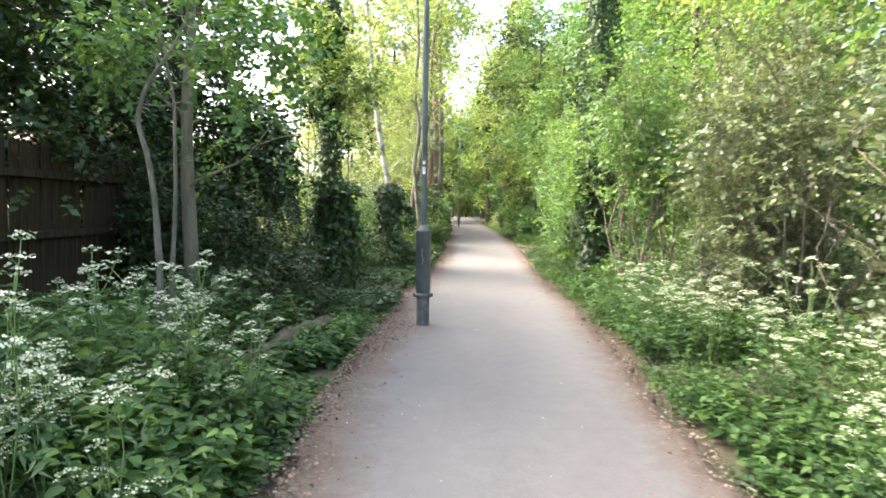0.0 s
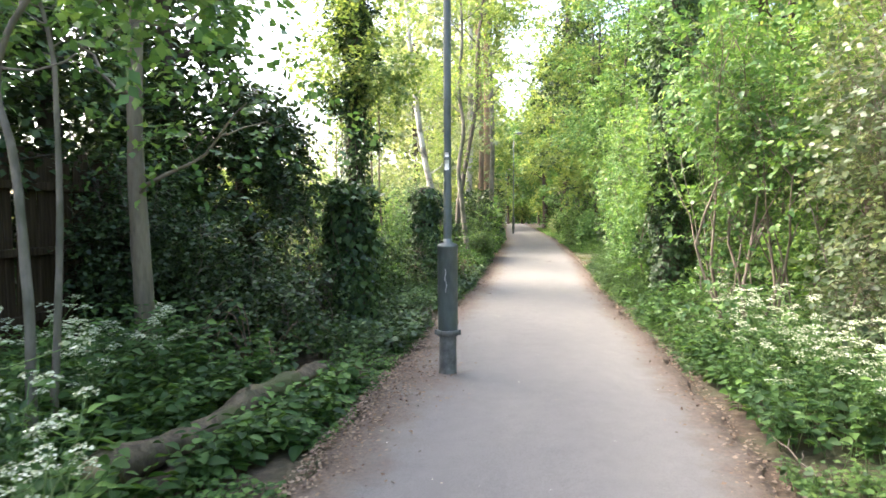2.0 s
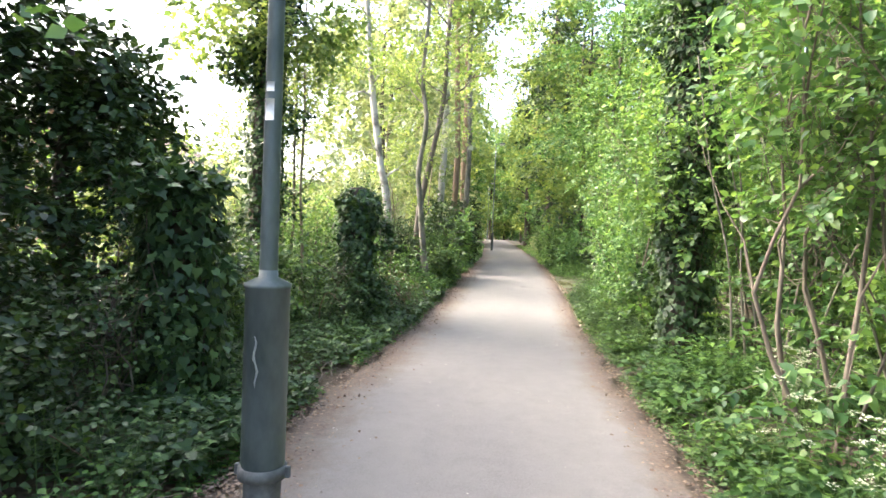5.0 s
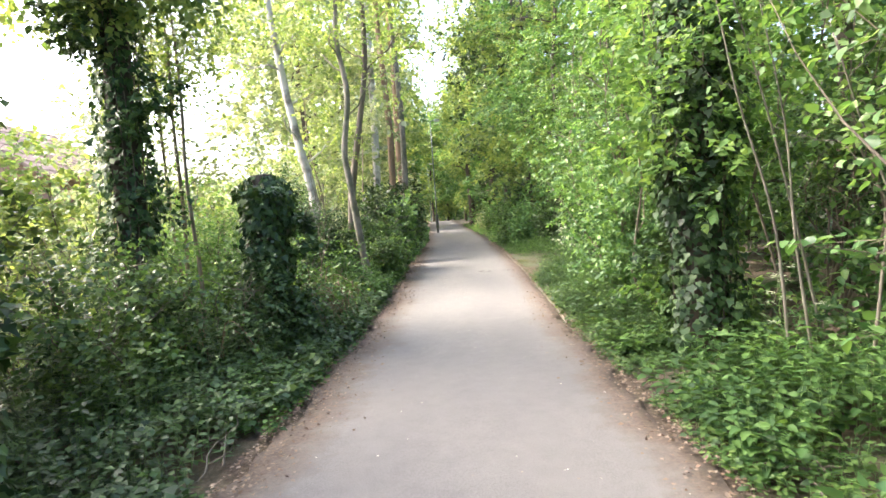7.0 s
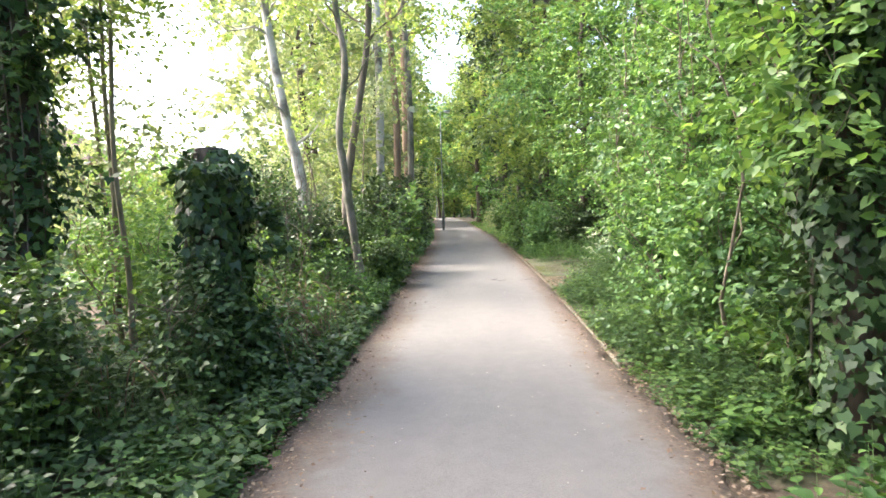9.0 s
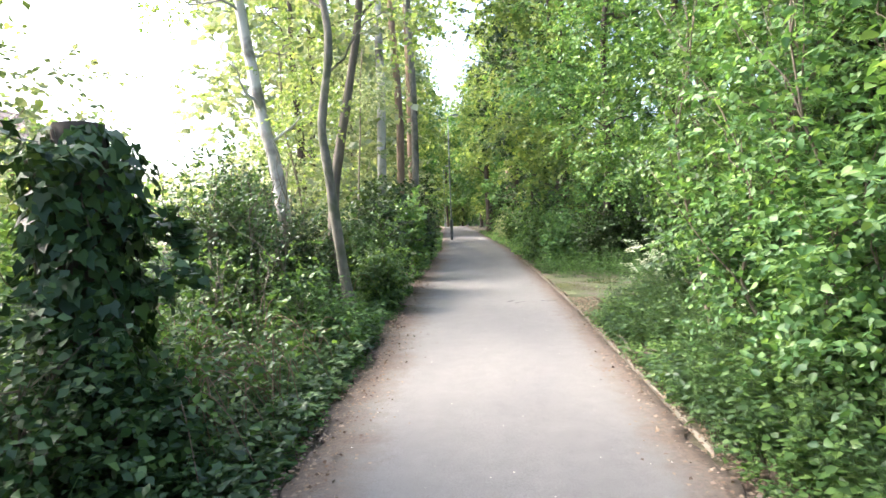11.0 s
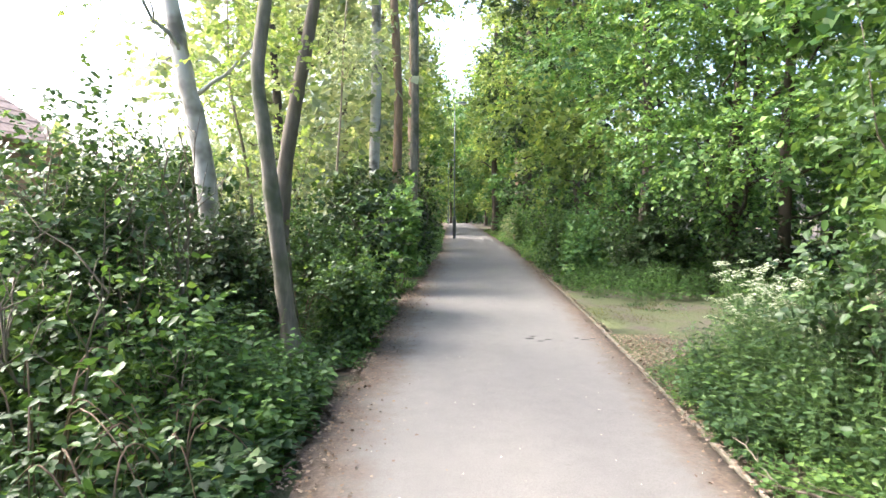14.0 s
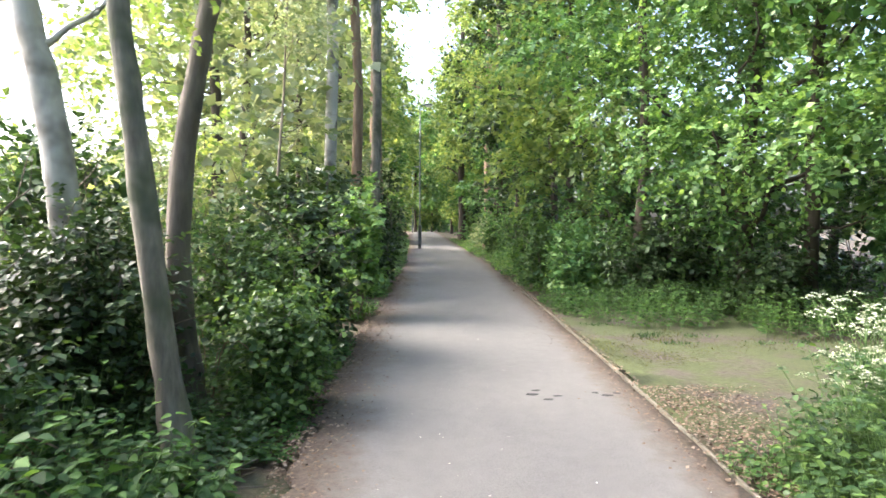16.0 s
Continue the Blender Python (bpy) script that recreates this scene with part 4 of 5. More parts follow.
# left bushes
for k, (x, y, h, w, leaf, n, text) in enumerate((
        (-1.5, 13.7, 1.0, 0.55, LEAF_IVY, 420, "ivy bush at the foot of the stump"), (-2.05, 9.3, 1.0, 0.55, LEAF_IVY, 420, "ivy bush at the foot of the stump"), (-1.2, 14.2, 0.7, 0.45, LEAF_IVY, 300, "ivy bush at the foot of the stump"),
        # The pale bushes here have distance haze put into their leaf colour.
        (-4.9, 15.2, 3.3, 1.4, LEAF_YELLOW, 800, "sunlit yellow-green bush on the open verge"), (-5.6, 17.6, 3.5, 1.5, LEAF_HAZE_PALE, 800, "green bush on the open verge, pale with haze"), (-4.5, 19.8, 2.8, 1.4, LEAF_BRIGHT, 600, "fresh green bush on the open verge"),
        (-6.4, 21.5, 3.6, 1.7, LEAF_HAZE_PALE, 800, "green bush on the open verge, pale with haze"), (-4.0, 23.0, 2.6, 1.4, LEAF_YELLOW, 600, "sunlit yellow-green bush on the open verge"), (-7.0, 14.0, 3.3, 1.5, LEAF_BRIGHT, 800, "green bush on the open verge, pale with haze"), (-2.6, 26.0, 3.0, 1.4, LEAF_HAZE_PALE, 600, "green bush on the open verge, pale with haze"),
        # Darker bushes below carry the shade between plants in their leaf colour.
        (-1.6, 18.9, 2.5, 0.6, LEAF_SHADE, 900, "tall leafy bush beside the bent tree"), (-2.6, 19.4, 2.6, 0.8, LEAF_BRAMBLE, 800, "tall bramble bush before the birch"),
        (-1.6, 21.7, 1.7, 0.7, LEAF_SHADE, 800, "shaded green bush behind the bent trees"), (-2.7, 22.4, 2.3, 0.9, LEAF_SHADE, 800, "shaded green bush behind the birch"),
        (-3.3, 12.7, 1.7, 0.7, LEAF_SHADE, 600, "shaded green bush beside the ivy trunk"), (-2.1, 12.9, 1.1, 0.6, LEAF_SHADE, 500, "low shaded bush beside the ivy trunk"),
        # Shrubs added with darkened leaves to stand for the hedge's shaded inside.
        (4.6, 12.4, 2.6, 0.9, LEAF_SHADE, 900, "green shrub behind the ivy trunk, coloured as in shade"), (4.8, 10.7, 2.4, 0.9, LEAF_SHADE, 900, "green shrub behind the thin stems, coloured as in shade"), (5.0, 14.0, 2.8, 0.9, LEAF_SHADE, 800, "green shrub inside the hedge, coloured as in shade"), (4.4, 9.2, 1.6, 0.7, LEAF_SHADE, 700, "green shrub inside the hedge, coloured as in shade"),
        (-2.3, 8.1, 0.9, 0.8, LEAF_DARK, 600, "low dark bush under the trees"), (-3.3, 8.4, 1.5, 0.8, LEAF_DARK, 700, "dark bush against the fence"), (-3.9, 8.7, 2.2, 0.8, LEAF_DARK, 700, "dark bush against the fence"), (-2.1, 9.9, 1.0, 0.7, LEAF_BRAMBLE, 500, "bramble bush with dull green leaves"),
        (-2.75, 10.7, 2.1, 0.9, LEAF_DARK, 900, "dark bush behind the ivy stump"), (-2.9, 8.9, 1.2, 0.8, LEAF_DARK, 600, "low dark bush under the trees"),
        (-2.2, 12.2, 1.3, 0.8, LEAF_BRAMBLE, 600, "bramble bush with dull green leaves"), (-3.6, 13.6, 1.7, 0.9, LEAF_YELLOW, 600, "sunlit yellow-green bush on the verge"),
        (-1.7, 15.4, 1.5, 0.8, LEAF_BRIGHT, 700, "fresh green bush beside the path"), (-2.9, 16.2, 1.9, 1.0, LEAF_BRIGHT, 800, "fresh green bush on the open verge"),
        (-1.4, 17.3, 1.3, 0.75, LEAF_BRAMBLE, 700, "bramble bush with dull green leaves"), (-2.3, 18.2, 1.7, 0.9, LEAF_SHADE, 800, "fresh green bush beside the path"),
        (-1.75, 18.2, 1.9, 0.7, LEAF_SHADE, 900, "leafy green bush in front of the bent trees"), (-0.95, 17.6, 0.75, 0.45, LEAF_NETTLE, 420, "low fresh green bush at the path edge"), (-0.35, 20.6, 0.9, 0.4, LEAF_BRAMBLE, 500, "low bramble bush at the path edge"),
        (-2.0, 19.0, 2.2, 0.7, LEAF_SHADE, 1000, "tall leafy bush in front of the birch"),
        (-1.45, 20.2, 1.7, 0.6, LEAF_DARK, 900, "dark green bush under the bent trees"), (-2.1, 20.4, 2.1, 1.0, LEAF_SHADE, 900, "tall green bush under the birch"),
        (-0.75, 21.6, 1.7, 0.7, LEAF_BRAMBLE, 800, "bramble bush with dull green leaves"), (-0.8, 23.4, 2.4, 0.9, LEAF_DARK, 1000, "tall dark evergreen bush"),
        (-0.3, 25.2, 1.9, 0.65, LEAF_BRIGHT, 800, "fresh green bush beside the path"), (-0.6, 27.4, 2.6, 0.9, LEAF_DARK, 900, "tall dark evergreen bush"),
        (-0.35, 29.8, 2.4, 0.8, LEAF_DARK, 800, "tall dark evergreen bush"), (-0.2, 33.0, 2.6, 0.8, LEAF_DARK, 700, "tall dark evergreen bush"),
        (-0.3, 37.0, 2.2, 0.9, LEAF_BRAMBLE, 600, "bush beside the far path"), (-0.4, 41.5, 2.4, 1.1, LEAF_MAPLE, 600, "bush beside the far path"),
        (2.2, 92, 2.6, 3.0, LEAF_MAPLE, 600, "bushes where the path bends away"), (-1.5, 74.0, 3.0, 1.8, LEAF_DARK, 500, "bush beside the far path"),
        (-0.6, 47.0, 2.6, 1.3, LEAF_DARK, 600, "bush beside the far path"), (-0.7, 54.0, 2.8, 1.5, LEAF_BRAMBLE, 600, "bush beside the far path"))):
    shrub(x, y, h, w, leaf, text, int(n * 1.15), 10 if leaf is not LEAF_IVY else 7, (0.062 if x > -4 else 0.11) if y < 22 else (0.11 if y < 40 else 0.2), seed=140 + k, group="bushes on the shaded verge", gap=-0.2)

# saplings with light foliage, left
for k, (x, y, h) in enumerate(((-2.25, 14.8, 5.4), (-2.5, 15.2, 5.6), (-2.85, 15.8, 5.0), (-3.4, 15.6, 4.8), (-1.8, 22.3, 4.6), (-1.2, 24.8, 5.2), (-3.1, 15.0, 5.2))):
    tree(x, y, h, 0.03, BARK_BROWN, LEAF_HAZE_PALE if k % 2 else LEAF_YELLOW, "thin young tree with light green leaves", 6, 0.5, 0.7, 0.35, 0.42, 400, 9, 0.066, name="sapling", group="young trees on the verge", gap=-0.1)

# far trees that close the place
FAR = "trees that close the view"
# The palest crowns get their tone from haze, painted into the leaves.
for k, (x, y, h, leaf) in enumerate(((-3.6, 30, 9, LEAF_HAZE_PALE), (-4.0, 34, 11, LEAF_HAZE_PALE), (-3.2, 38, 12, LEAF_HAZE_PALE), (-2.6, 45, 13, LEAF_YELLOW), (-3, 54, 14, LEAF_HAZE_PALE), (-4, 66, 15, LEAF_YELLOW), (-7.0, 46, 11, LEAF_HAZE_PALE),
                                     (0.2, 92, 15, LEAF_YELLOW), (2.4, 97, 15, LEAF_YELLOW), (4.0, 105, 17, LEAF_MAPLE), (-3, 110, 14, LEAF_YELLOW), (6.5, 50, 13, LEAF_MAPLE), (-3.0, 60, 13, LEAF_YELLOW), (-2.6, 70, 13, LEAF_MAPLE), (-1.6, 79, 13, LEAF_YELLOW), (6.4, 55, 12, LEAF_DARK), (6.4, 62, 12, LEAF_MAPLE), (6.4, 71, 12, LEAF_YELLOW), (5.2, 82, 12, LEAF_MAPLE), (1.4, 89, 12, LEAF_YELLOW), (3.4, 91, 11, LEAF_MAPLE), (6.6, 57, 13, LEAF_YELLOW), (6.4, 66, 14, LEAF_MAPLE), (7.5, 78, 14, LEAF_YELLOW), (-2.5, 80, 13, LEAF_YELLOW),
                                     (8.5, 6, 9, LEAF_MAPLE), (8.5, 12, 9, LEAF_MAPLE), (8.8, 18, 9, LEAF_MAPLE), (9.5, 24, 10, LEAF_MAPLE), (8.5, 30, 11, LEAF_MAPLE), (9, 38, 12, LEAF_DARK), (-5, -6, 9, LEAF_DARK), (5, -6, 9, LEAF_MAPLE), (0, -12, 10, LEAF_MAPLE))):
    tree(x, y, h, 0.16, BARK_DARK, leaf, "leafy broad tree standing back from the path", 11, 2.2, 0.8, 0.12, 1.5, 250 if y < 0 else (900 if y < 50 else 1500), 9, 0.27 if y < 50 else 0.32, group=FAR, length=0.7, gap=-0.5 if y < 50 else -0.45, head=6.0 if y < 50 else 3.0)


# woods behind everything
def far_woods():
    t = thing("far_woods", (0, 40, 0), "green woods closing the view all around, paled with haze", "woods", kind="stuff")
    base = np.array((0, 40, 0))
    T = Tubes()
    lobes = []
    for k in range(150):
        f = k / 150
        if k < 55:
            x, y, h = -13 - rng.uniform(0, 6), rng.uniform(-12, 95), rng.uniform(1.6, 3.0)
            if y > 28:
                x, h = x + 5, h + 1.2
        elif k < 105:
            x, y, h = 11 + rng.uniform(0, 6), rng.uniform(-12, 95), rng.uniform(7, 10)
        else:
            x, y, h = rng.uniform(-14, 16), rng.uniform(98, 125), rng.uniform(9, 13)
        T.add(wander(np.array((x, y, -0.1)) - base, np.array((x, y, h * 0.7)) - base, 6, 0.15), np.linspace(0.13, 0.03, 6), 6)
        for j in range(4):
            lobes.append((x + rng.normal(0, 1), y + rng.normal(0, 1), h * (0.18 + 0.24 * j), 2.0, 2.0, h * 0.17))
    part("trunks", T.mesh("trunks"), BARK_DARK, t)
    # Haze over the distant woods is coloured into these pale leaves.
    foliage("leaves", lobes, 5500, 7, 0.6, LEAF_HAZE_PALE, t, length=1.1, gap=-0.6, seed=77, head=9)


far_woods()


# house beyond the open verge
def house():
    t = thing("house", (-17.2, 34.0, 0), "brick house with a brown tiled gable roof behind the bushes", "house")
    w, d, eave, ridge = 3.6, 3.5, 3.9, 6.3
    V = [(-w, -d, 0), (w, -d, 0), (w, d, 0), (-w, d, 0), (-w, -d, eave), (w, -d, eave), (w, d, eave), (-w, d, eave), (0, -d, ridge), (0, d, ridge)]
    part("wall", mesh_np("wall", np.array(V), [np.array([(0, 1, 5, 4), (1, 2, 6, 5), (2, 3, 7, 6), (3, 0, 4, 7)]), np.array([(4, 5, 8), (6, 7, 9)])]), BRICK, t)
    for side in (-1, 1):
        run = math.hypot(w + 0.35, (ridge - eave) * (w + 0.35) / w)
        roof = part("roof", box_mesh("roof", run, 2 * d + 0.6, 0.14, 0.02), ROOF, t)
        roof.matrix_basis = pose(side * (w + 0.35) / 2, 0, ridge - (ridge - eave) * (w + 0.35) / w / 2 + 0.03, 0, side * math.degrees(math.atan2(ridge - eave, w)), 0)
        for k in range(7):
            row = part("tile_course", box_mesh("tile_course", 0.05, 2 * d + 0.6, 0.035, 0.008), ROOF, t)
            f = (k + 0.5) / 7
            row.matrix_basis = pose(side * (w + 0.35) * f, 0, ridge - (ridge - eave) * (w + 0.35) / w * f + 0.18, 0, side * math.degrees(math.atan2(ridge - eave, w)), 0)
    for x, z in ((-1.8, 1.0), (1.8, 1.0), (0.0, 3.4)):
        win = part("window", box_mesh("window", 1.3, 0.08, 1.1, 0.01), STICKER, t, "white window frame")
        win.matrix_basis = pose(x, -d - 0.02, z)
        for q in (-0.31, 0.31):
            pane = part("pane", box_mesh("pane", 0.52, 0.03, 0.94, 0.004), DARK_GLASS, win)
            pane.matrix_basis = pose(q, -0.04, 0.08)


house()


# arching bramble canes, mostly bare
def bramble(x, y, reach, n):
    t = thing("bramble", (x, y, 0), "tangle of brown arching bramble canes with sparse leaves", "bramble", "bramble tangles on the verge")
    C, D = [], []
    for k in range(n):
        th = rng.uniform(0, 6.28)
        L = reach * rng.uniform(0.5, 1.1)
        dx, dy = L * math.cos(th), L * math.sin(th)
        if x + dx > float(left_edge(y + dy)) - 0.15 and x < 1:
            dx = -abs(dx)
        h = rng.uniform(0.35, 0.8) * reach
        T = Tubes()
        p = catmull([(0.1 * math.cos(th), 0.1 * math.sin(th), -0.02), (dx * 0.35, dy * 0.35, h), (dx * 0.7, dy * 0.7, h * 0.9), (dx, dy, max(0.04, h * 0.35))], 4)
        T.add(p, np.linspace(0.006, 0.0025, len(p)), 5)
        part("cane", T.mesh("cane"), CANE, t)
        for j in range(3, len(p), 2):
            C.append(p[j])
            D.append((rng.normal(), rng.normal(), 0.4))
    C, D = np.array(C), np.array(D)
    lp, ld, ln, sz = sprays(C, D, 0.12, 4, 0.065)
    part("leaves", leaf_mesh("leaves", lp, ld, ln, sz, "ovate"), LEAF_BRAMBLE, t)["kind"] = "stuff"


for x, y, reach, n in ((-0.75, 14.9, 0.7, 12), (-0.6, 16.2, 0.65, 12), (-1.2, 16.8, 0.9, 12), (-1.6, 13.2, 0.8, 9), (-0.9, 20.6, 0.8, 9), (-2.0, 7.6, 0.9, 10), (3.2, 13.6, 0.7, 8), (-0.65, 15.6, 0.75, 16), (-1.0, 14.6, 0.8, 14), (-1.5, 15.9, 0.9, 14), (-0.7, 17.0, 0.6, 12), (-1.9, 17.0, 0.9, 12), (-1.3, 18.6, 0.8, 12)):
    bramble(x, y, reach, n)


# ---- cow parsley ----
def umbel(c, parent):
    """A flat-topped flower head: thin rays that carry small white clusters."""
    P, N, S, A, B = [], [], [], [], []
    R = rng.uniform(0.036, 0.068)
    tilt = rng.normal(0, 0.25, 3)
    for m in range(9):
        th, rr = m * 2.4, R * math.sqrt((m + 0.4) / 9)
        o = np.array((rr * math.cos(th), rr * math.sin(th), 0.035 - 0.026 * (rr / R) ** 2 + 0.004 * rng.normal())) + tilt * rr * 0.6
        if m % 2:
            A.append((0, 0, 0))
            B.append(o)
        for q in range(4):
            a = q * 1.57 + m
            P.append(o + np.array((0.009 * math.cos(a), 0.009 * math.sin(a), 0.003 * rng.normal())))
            N.append(np.array((1.1 * math.cos(a), 1.1 * math.sin(a), 0.7)) + tilt)
            S.append(rng.uniform(0.012, 0.019))
    P, N, S = np.array(P), np.array(N), np.array(S)
    D = rng.normal(0, 1, P.shape) * np.array((1, 1, 0.1))
    flowers = part("umbel", leaf_mesh("umbel", P - unit(D) * S[:, None] * 0.5, D, N, S, "oval"), PETAL, parent, "white lacy flower head")
    flowers.location = c
    rays = part("rays", prism_mesh("rays", np.array(A, float), np.array(B), 0.0012), STEM_GREEN, flowers)
    rays["kind"] = "stuff"


def cow_parsley(x, y, height, stems=4, umbels=2, leaf_n=26, group="cow parsley in flower"):
    t = thing("cow_parsley", (x, y, 0), "flowering cow parsley with white umbels and ferny leaves", "plant", group)
    T = Tubes()
    C, Dv = [], []
    for k in range(stems):
        th = rng.uniform(0, 6.28)
        h = height * rng.uniform(0.45, 1.1)
        e = np.array((0.28 * h * math.cos(th) * rng.uniform(0.3, 1), 0.28 * h * math.sin(th) * rng.uniform(0.3, 1), h))
        p = wander((0, 0, 0), e, 7, 0.02)
        T.add(p, np.linspace(0.005, 0.0025, 7), 3)
        C.append(e)
        for _ in range(umbels):
            j = rng.integers(3, 6)
            e2 = p[j] + np.array((rng.normal(0, 0.12), rng.normal(0, 0.12), rng.uniform(0.12, 0.3) * height))
            T.add(wander(p[j], e2, 4, 0.01), [0.003, 0.0025, 0.002, 0.002], 3)
            C.append(e2)
    C = np.array(C)
    part_stems = part("stems", T.mesh("stems"), STEM_GREEN, t)
    part_stems["kind"] = "stuff"
    for c in C:
        umbel(c, t)
    n = leaf_n
    c = np.stack([rng.normal(0, 0.13, n), rng.normal(0, 0.13, n), rng.uniform(0.08, 0.72, n) * height], 1)
    d = np.stack([rng.normal(0, 1, n), rng.normal(0, 1, n), rng.uniform(0.0, 0.6, n)], 1)
    lp, ld, ln, sz = sprays(c, d, rng.uniform(0.16, 0.3, n), 9, 0.062, 0.3)
    part("leaves", leaf_mesh("leaves", lp, ld, ln, sz, "narrow"), LEAF_FERNY, t)
    return t


variants = [cow_parsley(-1.3 - 0.5 * k, 2.4 + 0.35 * k, 0.8 + 0.07 * (k % 4), 3 + k % 3, 3 + k % 2) for k in range(7)]


def scatter(n, x0, x1, y0, y1, test):
    out = []
    while len(out) < n:
        x, y = rng.uniform(x0, x1), rng.uniform(y0, y1)
        if test(x, y):
            out.append((x, y))
    return out


places = scatter(27, -4.1, -1.05, 0.8, 5.0, lambda x, y: x < left_edge(y) - 0.35 and not (abs(x + 1.72 - (y - 5.0) * 0.2) < 0.32 and 4.4 < y < 7.6))
places += scatter(4, -3.2, -2.1, 5.0, 7.0, lambda x, y: True)
places += scatter(22, 2.0, 3.9, 1.5, 9.5, lambda x, y: right_edge(y) + 0.3 < x < right_edge(y) + 1.5)
places += scatter(5, 2.3, 3.4, 5.5, 9.0, lambda x, y: right_edge(y) + 0.25 < x < right_edge(y) + 0.9)
places += scatter(2, 2.9, 3.6, 9.5, 12.0, lambda x, y: x > right_edge(y) + 0.5)
places += scatter(9, 3.3, 4.0, 19.1, 19.9, lambda x, y: True)
places += scatter(6, 3.2, 3.9, 16.3, 18.6, lambda x, y: True)
places += scatter(8, 3.6, 5.0, 25.6, 29.0, lambda x, y: y > clearing_back(x) + 0.4)
places += scatter(6, -2.0, -0.6, 21.0, 26.0, lambda x, y: x < left_edge(y) - 0.4)
for x, y in places:
    s = rng.uniform(0.75, 1.25) if x < 0 or 18.5 < y < 20.5 else rng.uniform(0.55, 1.1)
    copy_thing(variants[int(rng.integers(7))], Matrix.Translation((x, y, 0)) @ Matrix.Rotation(rng.uniform(0, 6.28), 4, "Z") @ Matrix.Diagonal((s, s, s, 1)))


# ---- undergrowth: nettles, seedlings, ground ivy, grass ----
def undergrowth(name, label, n, x0, x1, y0, y1, h, size, leaf, test, shape="ovate", pairs=4, lean=0.25):
    """Upright stems with paired leaves, uncountable."""
    x, y = rng.uniform(x0, x1, n * 3), rng.uniform(y0, y1, n * 3)
    P = np.stack([x, y, 0 * x], 1)
    ok = test(x, y) & clear_of_path(P, 0.06) & (clump(P, 2.0, len(name)) > -0.6)
    P = P[ok][:n]
    m = len(P)
    H = h * rng.uniform(0.45, 1.15, m) * (1 + 0.25 * clump(P, 1.1, 9))
    off = np.maximum(left_edge(P[:, 1]) - P[:, 0], P[:, 0] - right_edge(P[:, 1]))
    H = H * np.clip(0.3 + off * 0.8, 0.3, 1.0)
    H = np.where((np.abs(P[:, 0] + 1.5) < 0.75) & (P[:, 1] > 4.2) & (P[:, 1] < 7.6), H * 0.55, H)
    tip = P + np.stack([rng.normal(0, lean, m) * H, rng.normal(0, lean, m) * H, H], 1)
    lp, ld, ln, sz = [], [], [], []
    for k in range(pairs):
        f = (k + 1) / pairs
        c = P + (tip - P) * f
        th = rng.uniform(0, 6.28, m) + k * 1.57
        for s in (0, math.pi):
            d = np.stack([np.cos(th + s), np.sin(th + s), rng.uniform(-0.35, 0.25, m)], 1)
            lp.append(c + d * 0.01)
            ld.append(d)
            ln.append(np.array((0, 0, 1.0)) + rng.normal(0, 0.3, (m, 3)))
            sz.append(size * rng.uniform(0.55, 1.15, m) * (1.1 - 0.45 * f))
    lp, ld, ln, sz = map(np.concatenate, (lp, ld, ln, sz))
    base = np.array(((x0 + x1) / 2, (y0 + y1) / 2, 0))
    t = thing(name, base, label, "plants", kind="stuff")
    part("leaves", leaf_mesh("leaves", lp - base, ld, ln, sz, shape), leaf, t)
    part("stalks", prism_mesh("stalks", P - base, tip - base, 0.003), STEM_GREEN, t)


def verge_left(a, b):
    return lambda x, y: (x < left_edge(y) - a) & (x > left_edge(y) - b)


def verge_right(a, b):
    return lambda x, y: (x > right_edge(y) + a) & (x < right_edge(y) + b)


undergrowth("nettles", "green nettles and broad-leaved weeds on the verge", 2600, -4.3, -0.8, 0.5, 7.2, 0.62, 0.13, LEAF_NETTLE, verge_left(0.2, 3.4), shape="toothed", pairs=4)
undergrowth("low_weeds", "low leafy weeds at the path edge", 1500, -2.2, -0.5, 0.5, 13, 0.2, 0.075, LEAF_NETTLE, verge_left(0.02, 0.7), pairs=3, shape="oval")
undergrowth("nettles", "green nettles and cleavers on the verge", 3000, 1.4, 5.0, 0.5, 13.0, 0.55, 0.1, LEAF_NETTLE, verge_right(0.2, 2.4), shape="toothed", pairs=4)
undergrowth("low_weeds", "low bright weeds at the path edge", 3600, 1.4, 3.6, 0.5, 19.6, 0.2, 0.068, LEAF_BRAMBLE, verge_right(0.0, 0.75), pairs=3, shape="oval")
undergrowth("nettles", "tall green weeds before the hedge", 1600, 2.0, 5.0, 12.0, 19.5, 0.55, 0.095, LEAF_BRAMBLE, verge_right(0.3, 2.0), pairs=4, shape="oval")
# Verge nettles again, their leaf colour darkened to stand for shade.
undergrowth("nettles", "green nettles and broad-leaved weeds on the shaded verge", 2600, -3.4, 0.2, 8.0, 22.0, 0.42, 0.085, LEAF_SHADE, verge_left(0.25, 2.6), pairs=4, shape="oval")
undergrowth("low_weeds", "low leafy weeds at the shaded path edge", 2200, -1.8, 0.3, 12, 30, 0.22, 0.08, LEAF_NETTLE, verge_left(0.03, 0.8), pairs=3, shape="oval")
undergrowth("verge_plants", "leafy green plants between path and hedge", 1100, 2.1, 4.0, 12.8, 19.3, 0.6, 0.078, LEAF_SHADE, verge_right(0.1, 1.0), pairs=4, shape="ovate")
undergrowth("weeds", "green weeds behind the clearing", 2400, 2.8, 8.5, 22.5, 31, 0.5, 0.085, LEAF_NETTLE, lambda x, y: (y > clearing_back(x) + 0.05) & (x > right_edge(y) + 0.1), pairs=5, shape="oval")
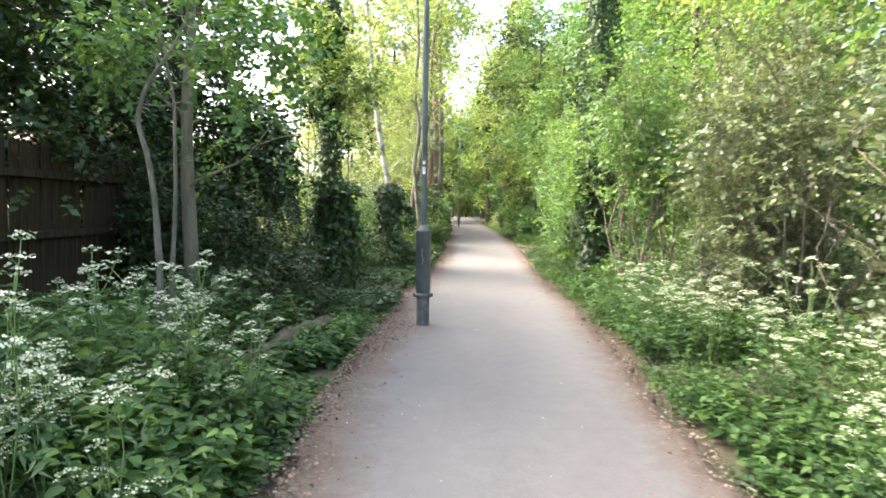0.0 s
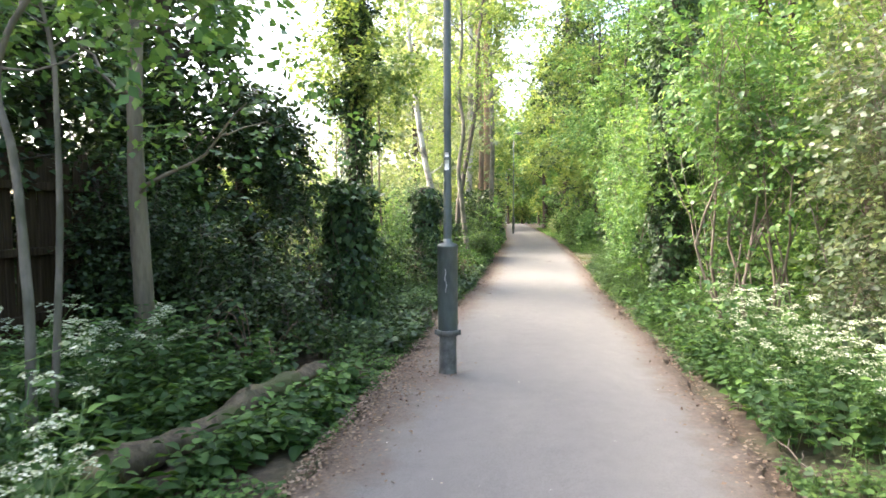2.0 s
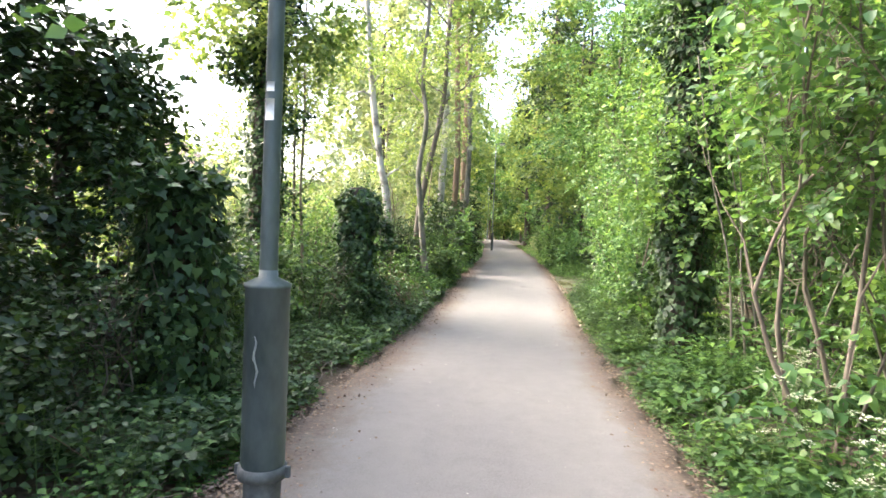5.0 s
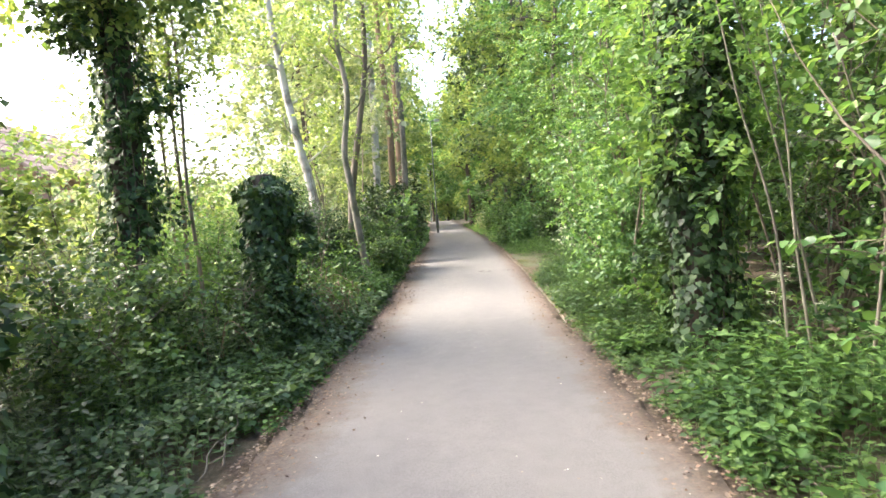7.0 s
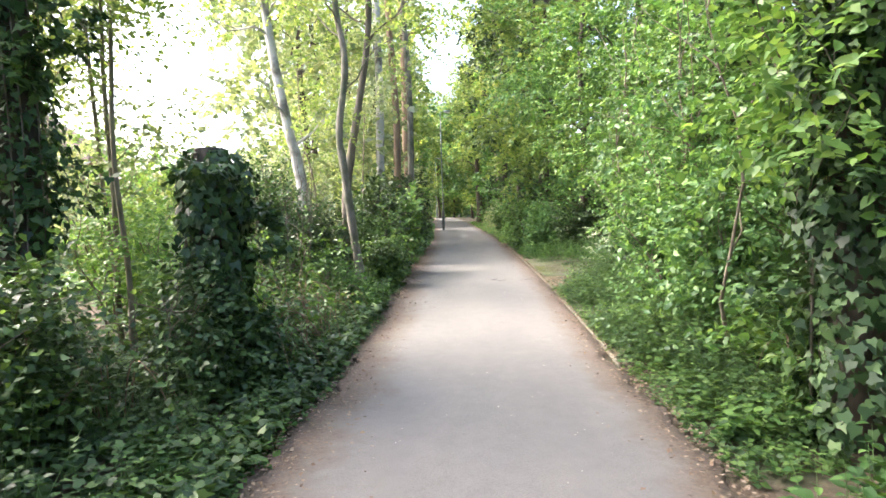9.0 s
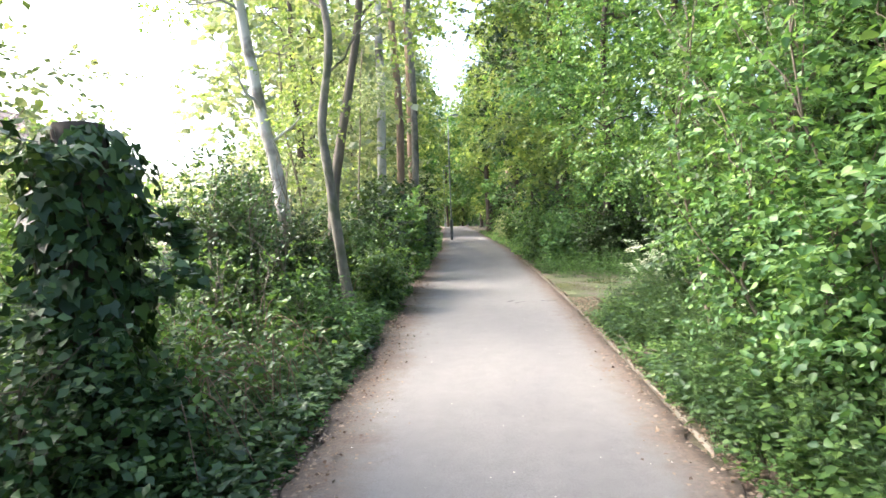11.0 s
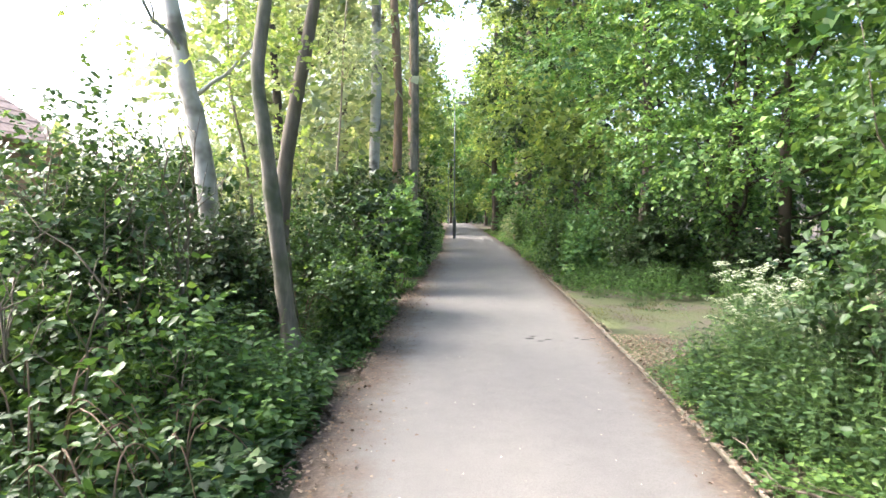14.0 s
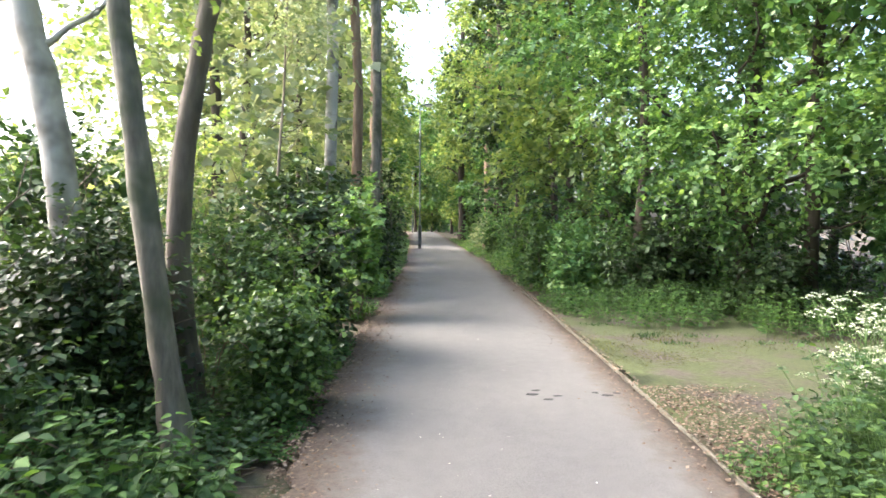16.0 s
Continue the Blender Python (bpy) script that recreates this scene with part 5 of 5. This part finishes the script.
undergrowth("weeds", "green weeds along the far path", 900, -2.0, 0.7, 28, 60, 0.5, 0.13, LEAF_MAPLE, verge_left(0.05, 1.4), pairs=4, shape="oval")
undergrowth("weeds", "green weeds along the far path", 900, 3.0, 6.0, 32, 62, 0.4, 0.13, LEAF_BRIGHT, verge_right(0.05, 1.4), pairs=4, shape="oval")


undergrowth("nettles", "lush green nettle clump beside the bent tree", 300, -1.15, -0.2, 17.5, 19.1, 0.8, 0.1, LEAF_NETTLE, verge_left(0.1, 1.3), shape="toothed", pairs=5)
undergrowth("nettles", "lush green nettle clump in the foreground verge", 420, -2.6, -0.95, 2.0, 4.6, 0.75, 0.13, LEAF_NETTLE, verge_left(0.25, 1.8), shape="toothed", pairs=5)


undergrowth("woodland_weeds", "weeds covering the ground under the far trees", 1500, -16, -4.6, -8, 40, 0.5, 0.26, LEAF_MAPLE, lambda x, y: x < -4.7, pairs=4, shape="oval")
undergrowth("woodland_weeds", "weeds covering the ground under the far trees", 1500, 4.5, 16, -8, 45, 0.5, 0.26, LEAF_MAPLE, lambda x, y: (x > 5.2) & ((y < 18) | (y > 28) | (x > 9)), pairs=4, shape="oval")


def ground_ivy():
    n = 14000
    y = rng.uniform(8.2, 18.5, n)
    x = left_edge(y) - 0.1 - rng.uniform(0, 1, n) ** 1.3 * 2.2
    P = np.stack([x, y, 0 * x], 1)
    ok = (clump(P, 1.8, 4) > -0.7) & clear_of_path(P, 0.05)
    P = P[ok]
    n = len(P)
    P[:, 2] = rng.uniform(0.03, 0.16, n) + 0.06 * np.abs(clump(P, 3, 5))
    base = np.array((-1.3, 13, 0))
    t = thing("ground_ivy", base, "glossy ivy carpeting the shaded verge", "plants", kind="stuff")
    D = rng.normal(0, 1, (n, 3)) * np.array((1, 1, 0.3))
    part("leaves", leaf_mesh("leaves", P - base, D, np.array((0, 0, 1.0)) + rng.normal(0, 0.35, (n, 3)), 0.07 * rng.uniform(0.6, 1.2, n), "ivy"), LEAF_IVY, t)


ground_ivy()


def grass():
    n = 70000
    x, y = rng.uniform(2.7, 7.0, n), rng.uniform(18.6, 25.6, n)
    P = np.stack([x, y, 0 * x + 0.015], 1)
    patch = clump(P, 1.4, 8) + 0.5 * clump(P, 5.0, 18)
    keep = (patch + rng.normal(0, 0.45, n) > 0.25) & (x > right_edge(y) + 0.12) & (y < clearing_back(x) + 0.2)
    P = P[keep]
    n = len(P)
    base = np.array((4.5, 22.5, 0))
    D = rng.normal(0, 0.8, (n, 3)) * np.array((1, 1, 0.4)) + np.array((0, 0, 0.3))
    t = thing("grass", base, "short sparse mossy grass on trodden earth", "grass", kind="stuff")
    part("blades", leaf_mesh("blades", P - base, D, np.array((0, 0, 1.0)) + rng.normal(0, 0.6, (n, 3)), rng.uniform(0.012, 0.034, n), "narrow"), LEAF_MOSS, t)
    for k in range(8):
        cx = rng.uniform(3.2, 5.6)
        cy = float(clearing_back(cx)) - rng.uniform(0.1, 1.5)
        m = 46
        Q = np.stack([rng.normal(0, 0.09, m), rng.normal(0, 0.05, m), np.full(m, 0.01)], 1)
        G = np.stack([rng.normal(0, 0.5, m), rng.normal(0, 0.5, m), np.full(m, 0.9)], 1)
        tuft = part("grass_tuft", leaf_mesh("grass_tuft", Q, G, rng.normal(0, 1, (m, 3)), rng.uniform(0.025, 0.06, m), "narrow"), LEAF_SHADE)
        tuft.location = (cx, cy, 0.01)
        tagged(tuft, "small dark green grass tuft on the trodden earth", "grass", "grass tufts in the clearing")


grass()


# ---- litter on the path edges ----
def litter():
    n = 21000
    y = rng.uniform(0.5, 32, n)
    left = rng.uniform(size=n) < 0.6
    d = np.abs(rng.normal(0, 0.2, n)) * rng.uniform(0.5, 1.5, n)
    x = np.where(left, left_edge(y) - 0.12 + d, right_edge(y) + 0.1 - d * 0.7)
    k = 1800
    y[:k] = rng.normal(7.3, 1.3, k)
    x[:k] = left_edge(y[:k]) - 0.1 + np.abs(rng.normal(0, 0.28, k)) * np.exp(-((y[:k] - 7.4) / 1.6) ** 2)
    q = 3800
    y[k:k + q] = rng.uniform(18.4, 21.2, q)
    x[k:k + q] = right_edge(y[k:k + q]) + 0.1 + np.abs(rng.normal(0, 0.45, q))
    P = np.stack([x, y, 0.032 + rng.uniform(0, 0.012, n)], 1)
    base = np.array((0.8, 12, 0))
    D = rng.normal(0, 1, (n, 3)) * np.array((1, 1, 0.12))
    t = thing("leaf_litter", base, "dry brown leaf litter along the path edges", "litter", kind="stuff")
    part("flakes", leaf_mesh("flakes", P - base, D, np.array((0, 0, 1.0)) + rng.normal(0, 0.3, (n, 3)), rng.uniform(0.012, 0.038, n), "oval"), LITTER, t)
    n = 420
    y = rng.uniform(0.5, 30, n)
    u = rng.uniform(0.08, 0.95, n)
    x = left_edge(y) + (right_edge(y) - left_edge(y)) * u
    P = np.stack([x, y, 0.036 + 0 * x], 1)
    D = rng.normal(0, 1, (n, 3)) * np.array((1, 1, 0.1))
    t = thing("fallen_petals", base, "pale petals and bits scattered on the path", "litter", kind="stuff")
    part("flakes", leaf_mesh("flakes", P - base, D, np.array((0, 0, 1.0)) + rng.normal(0, 0.2, (n, 3)), rng.uniform(0.006, 0.02, n), "oval"), BITS, t)


litter()


# ---- fallen twigs on the verges ----
def fallen_twig(x, y, length, turn):
    T = Tubes()
    p = wander((-length / 2, 0, 0.02), (length / 2, 0, 0.03 + 0.1 * length * rng.uniform()), 7, 0.04 * length)
    T.add(p, np.linspace(0.008, 0.003, 7), 5)
    for j in (2, 4):
        e = p[j] + np.array((0.25 * length, rng.choice((-1, 1)) * 0.18 * length, 0.05 * length))
        T.add(wander(p[j], e, 4, 0.01), np.linspace(0.004, 0.002, 4), 4)
    ob = part("fallen_twig", T.mesh("fallen_twig"), TWIG)
    ob.matrix_basis = pose(x, y, 0.02, 0, 0, turn)
    tagged(ob, "dry brown fallen twig lying among the verge litter", "twig", "fallen twigs on the verge")


for k in range(26):
    y = rng.uniform(5, 19.5)
    fallen_twig(float(left_edge(y)) - rng.uniform(0.12, 0.9), y, rng.uniform(0.3, 0.8), rng.uniform(0, 180))
for k in range(8):
    y = rng.uniform(5, 19.5)
    fallen_twig(float(right_edge(y)) + rng.uniform(0.15, 0.6), y, rng.uniform(0.25, 0.5), rng.uniform(0, 180))


# ---- worn holes in the asphalt beside the clearing ----
def worn_marks():
    tar = plain_material("dark_tar", (0.03, 0.03, 0.03), (0.07, 0.065, 0.06), 30, 0.9)
    for x, y, r in ((1.72, 21.0, 0.05), (1.83, 20.85, 0.04), (1.78, 21.12, 0.035), (1.93, 20.95, 0.03), (2.28, 21.05, 0.035), (2.36, 20.98, 0.045), (2.46, 21.05, 0.03)):
        n = 14
        V = [(0, 0, 0.001)] + [(0.75 * r * (1 + 0.35 * math.sin(3 * i + x * 40) + 0.2 * rng.normal()) * 1.3 * math.cos(2 * math.pi * i / n), 0.75 * r * (0.8 + 0.25 * rng.normal() * 0.5) * math.sin(2 * math.pi * i / n), 0.0) for i in range(n)]
        V += [(a * 1.05, b * 1.05, -0.012) for a, b, _ in V[1:]]
        tris = [(0, 1 + i, 1 + (i + 1) % n) for i in range(n)]
        quads = [(1 + i, 1 + n + i, 1 + n + (i + 1) % n, 1 + (i + 1) % n) for i in range(n)]
        ob = part("tar_mark", mesh_np("tar_mark", np.array(V), [np.array(tris), np.array(quads)]), tar)
        u = (x - float(left_edge(y)) + 0.06) / (float(right_edge(y) - left_edge(y)) + 0.09)
        ob.location = (x, y, 0.0145 + 0.02 * (1 - (2 * u - 1) ** 2))
        tagged(ob, "small dark worn hole in the asphalt path", "path mark", "worn marks in the path")


worn_marks()
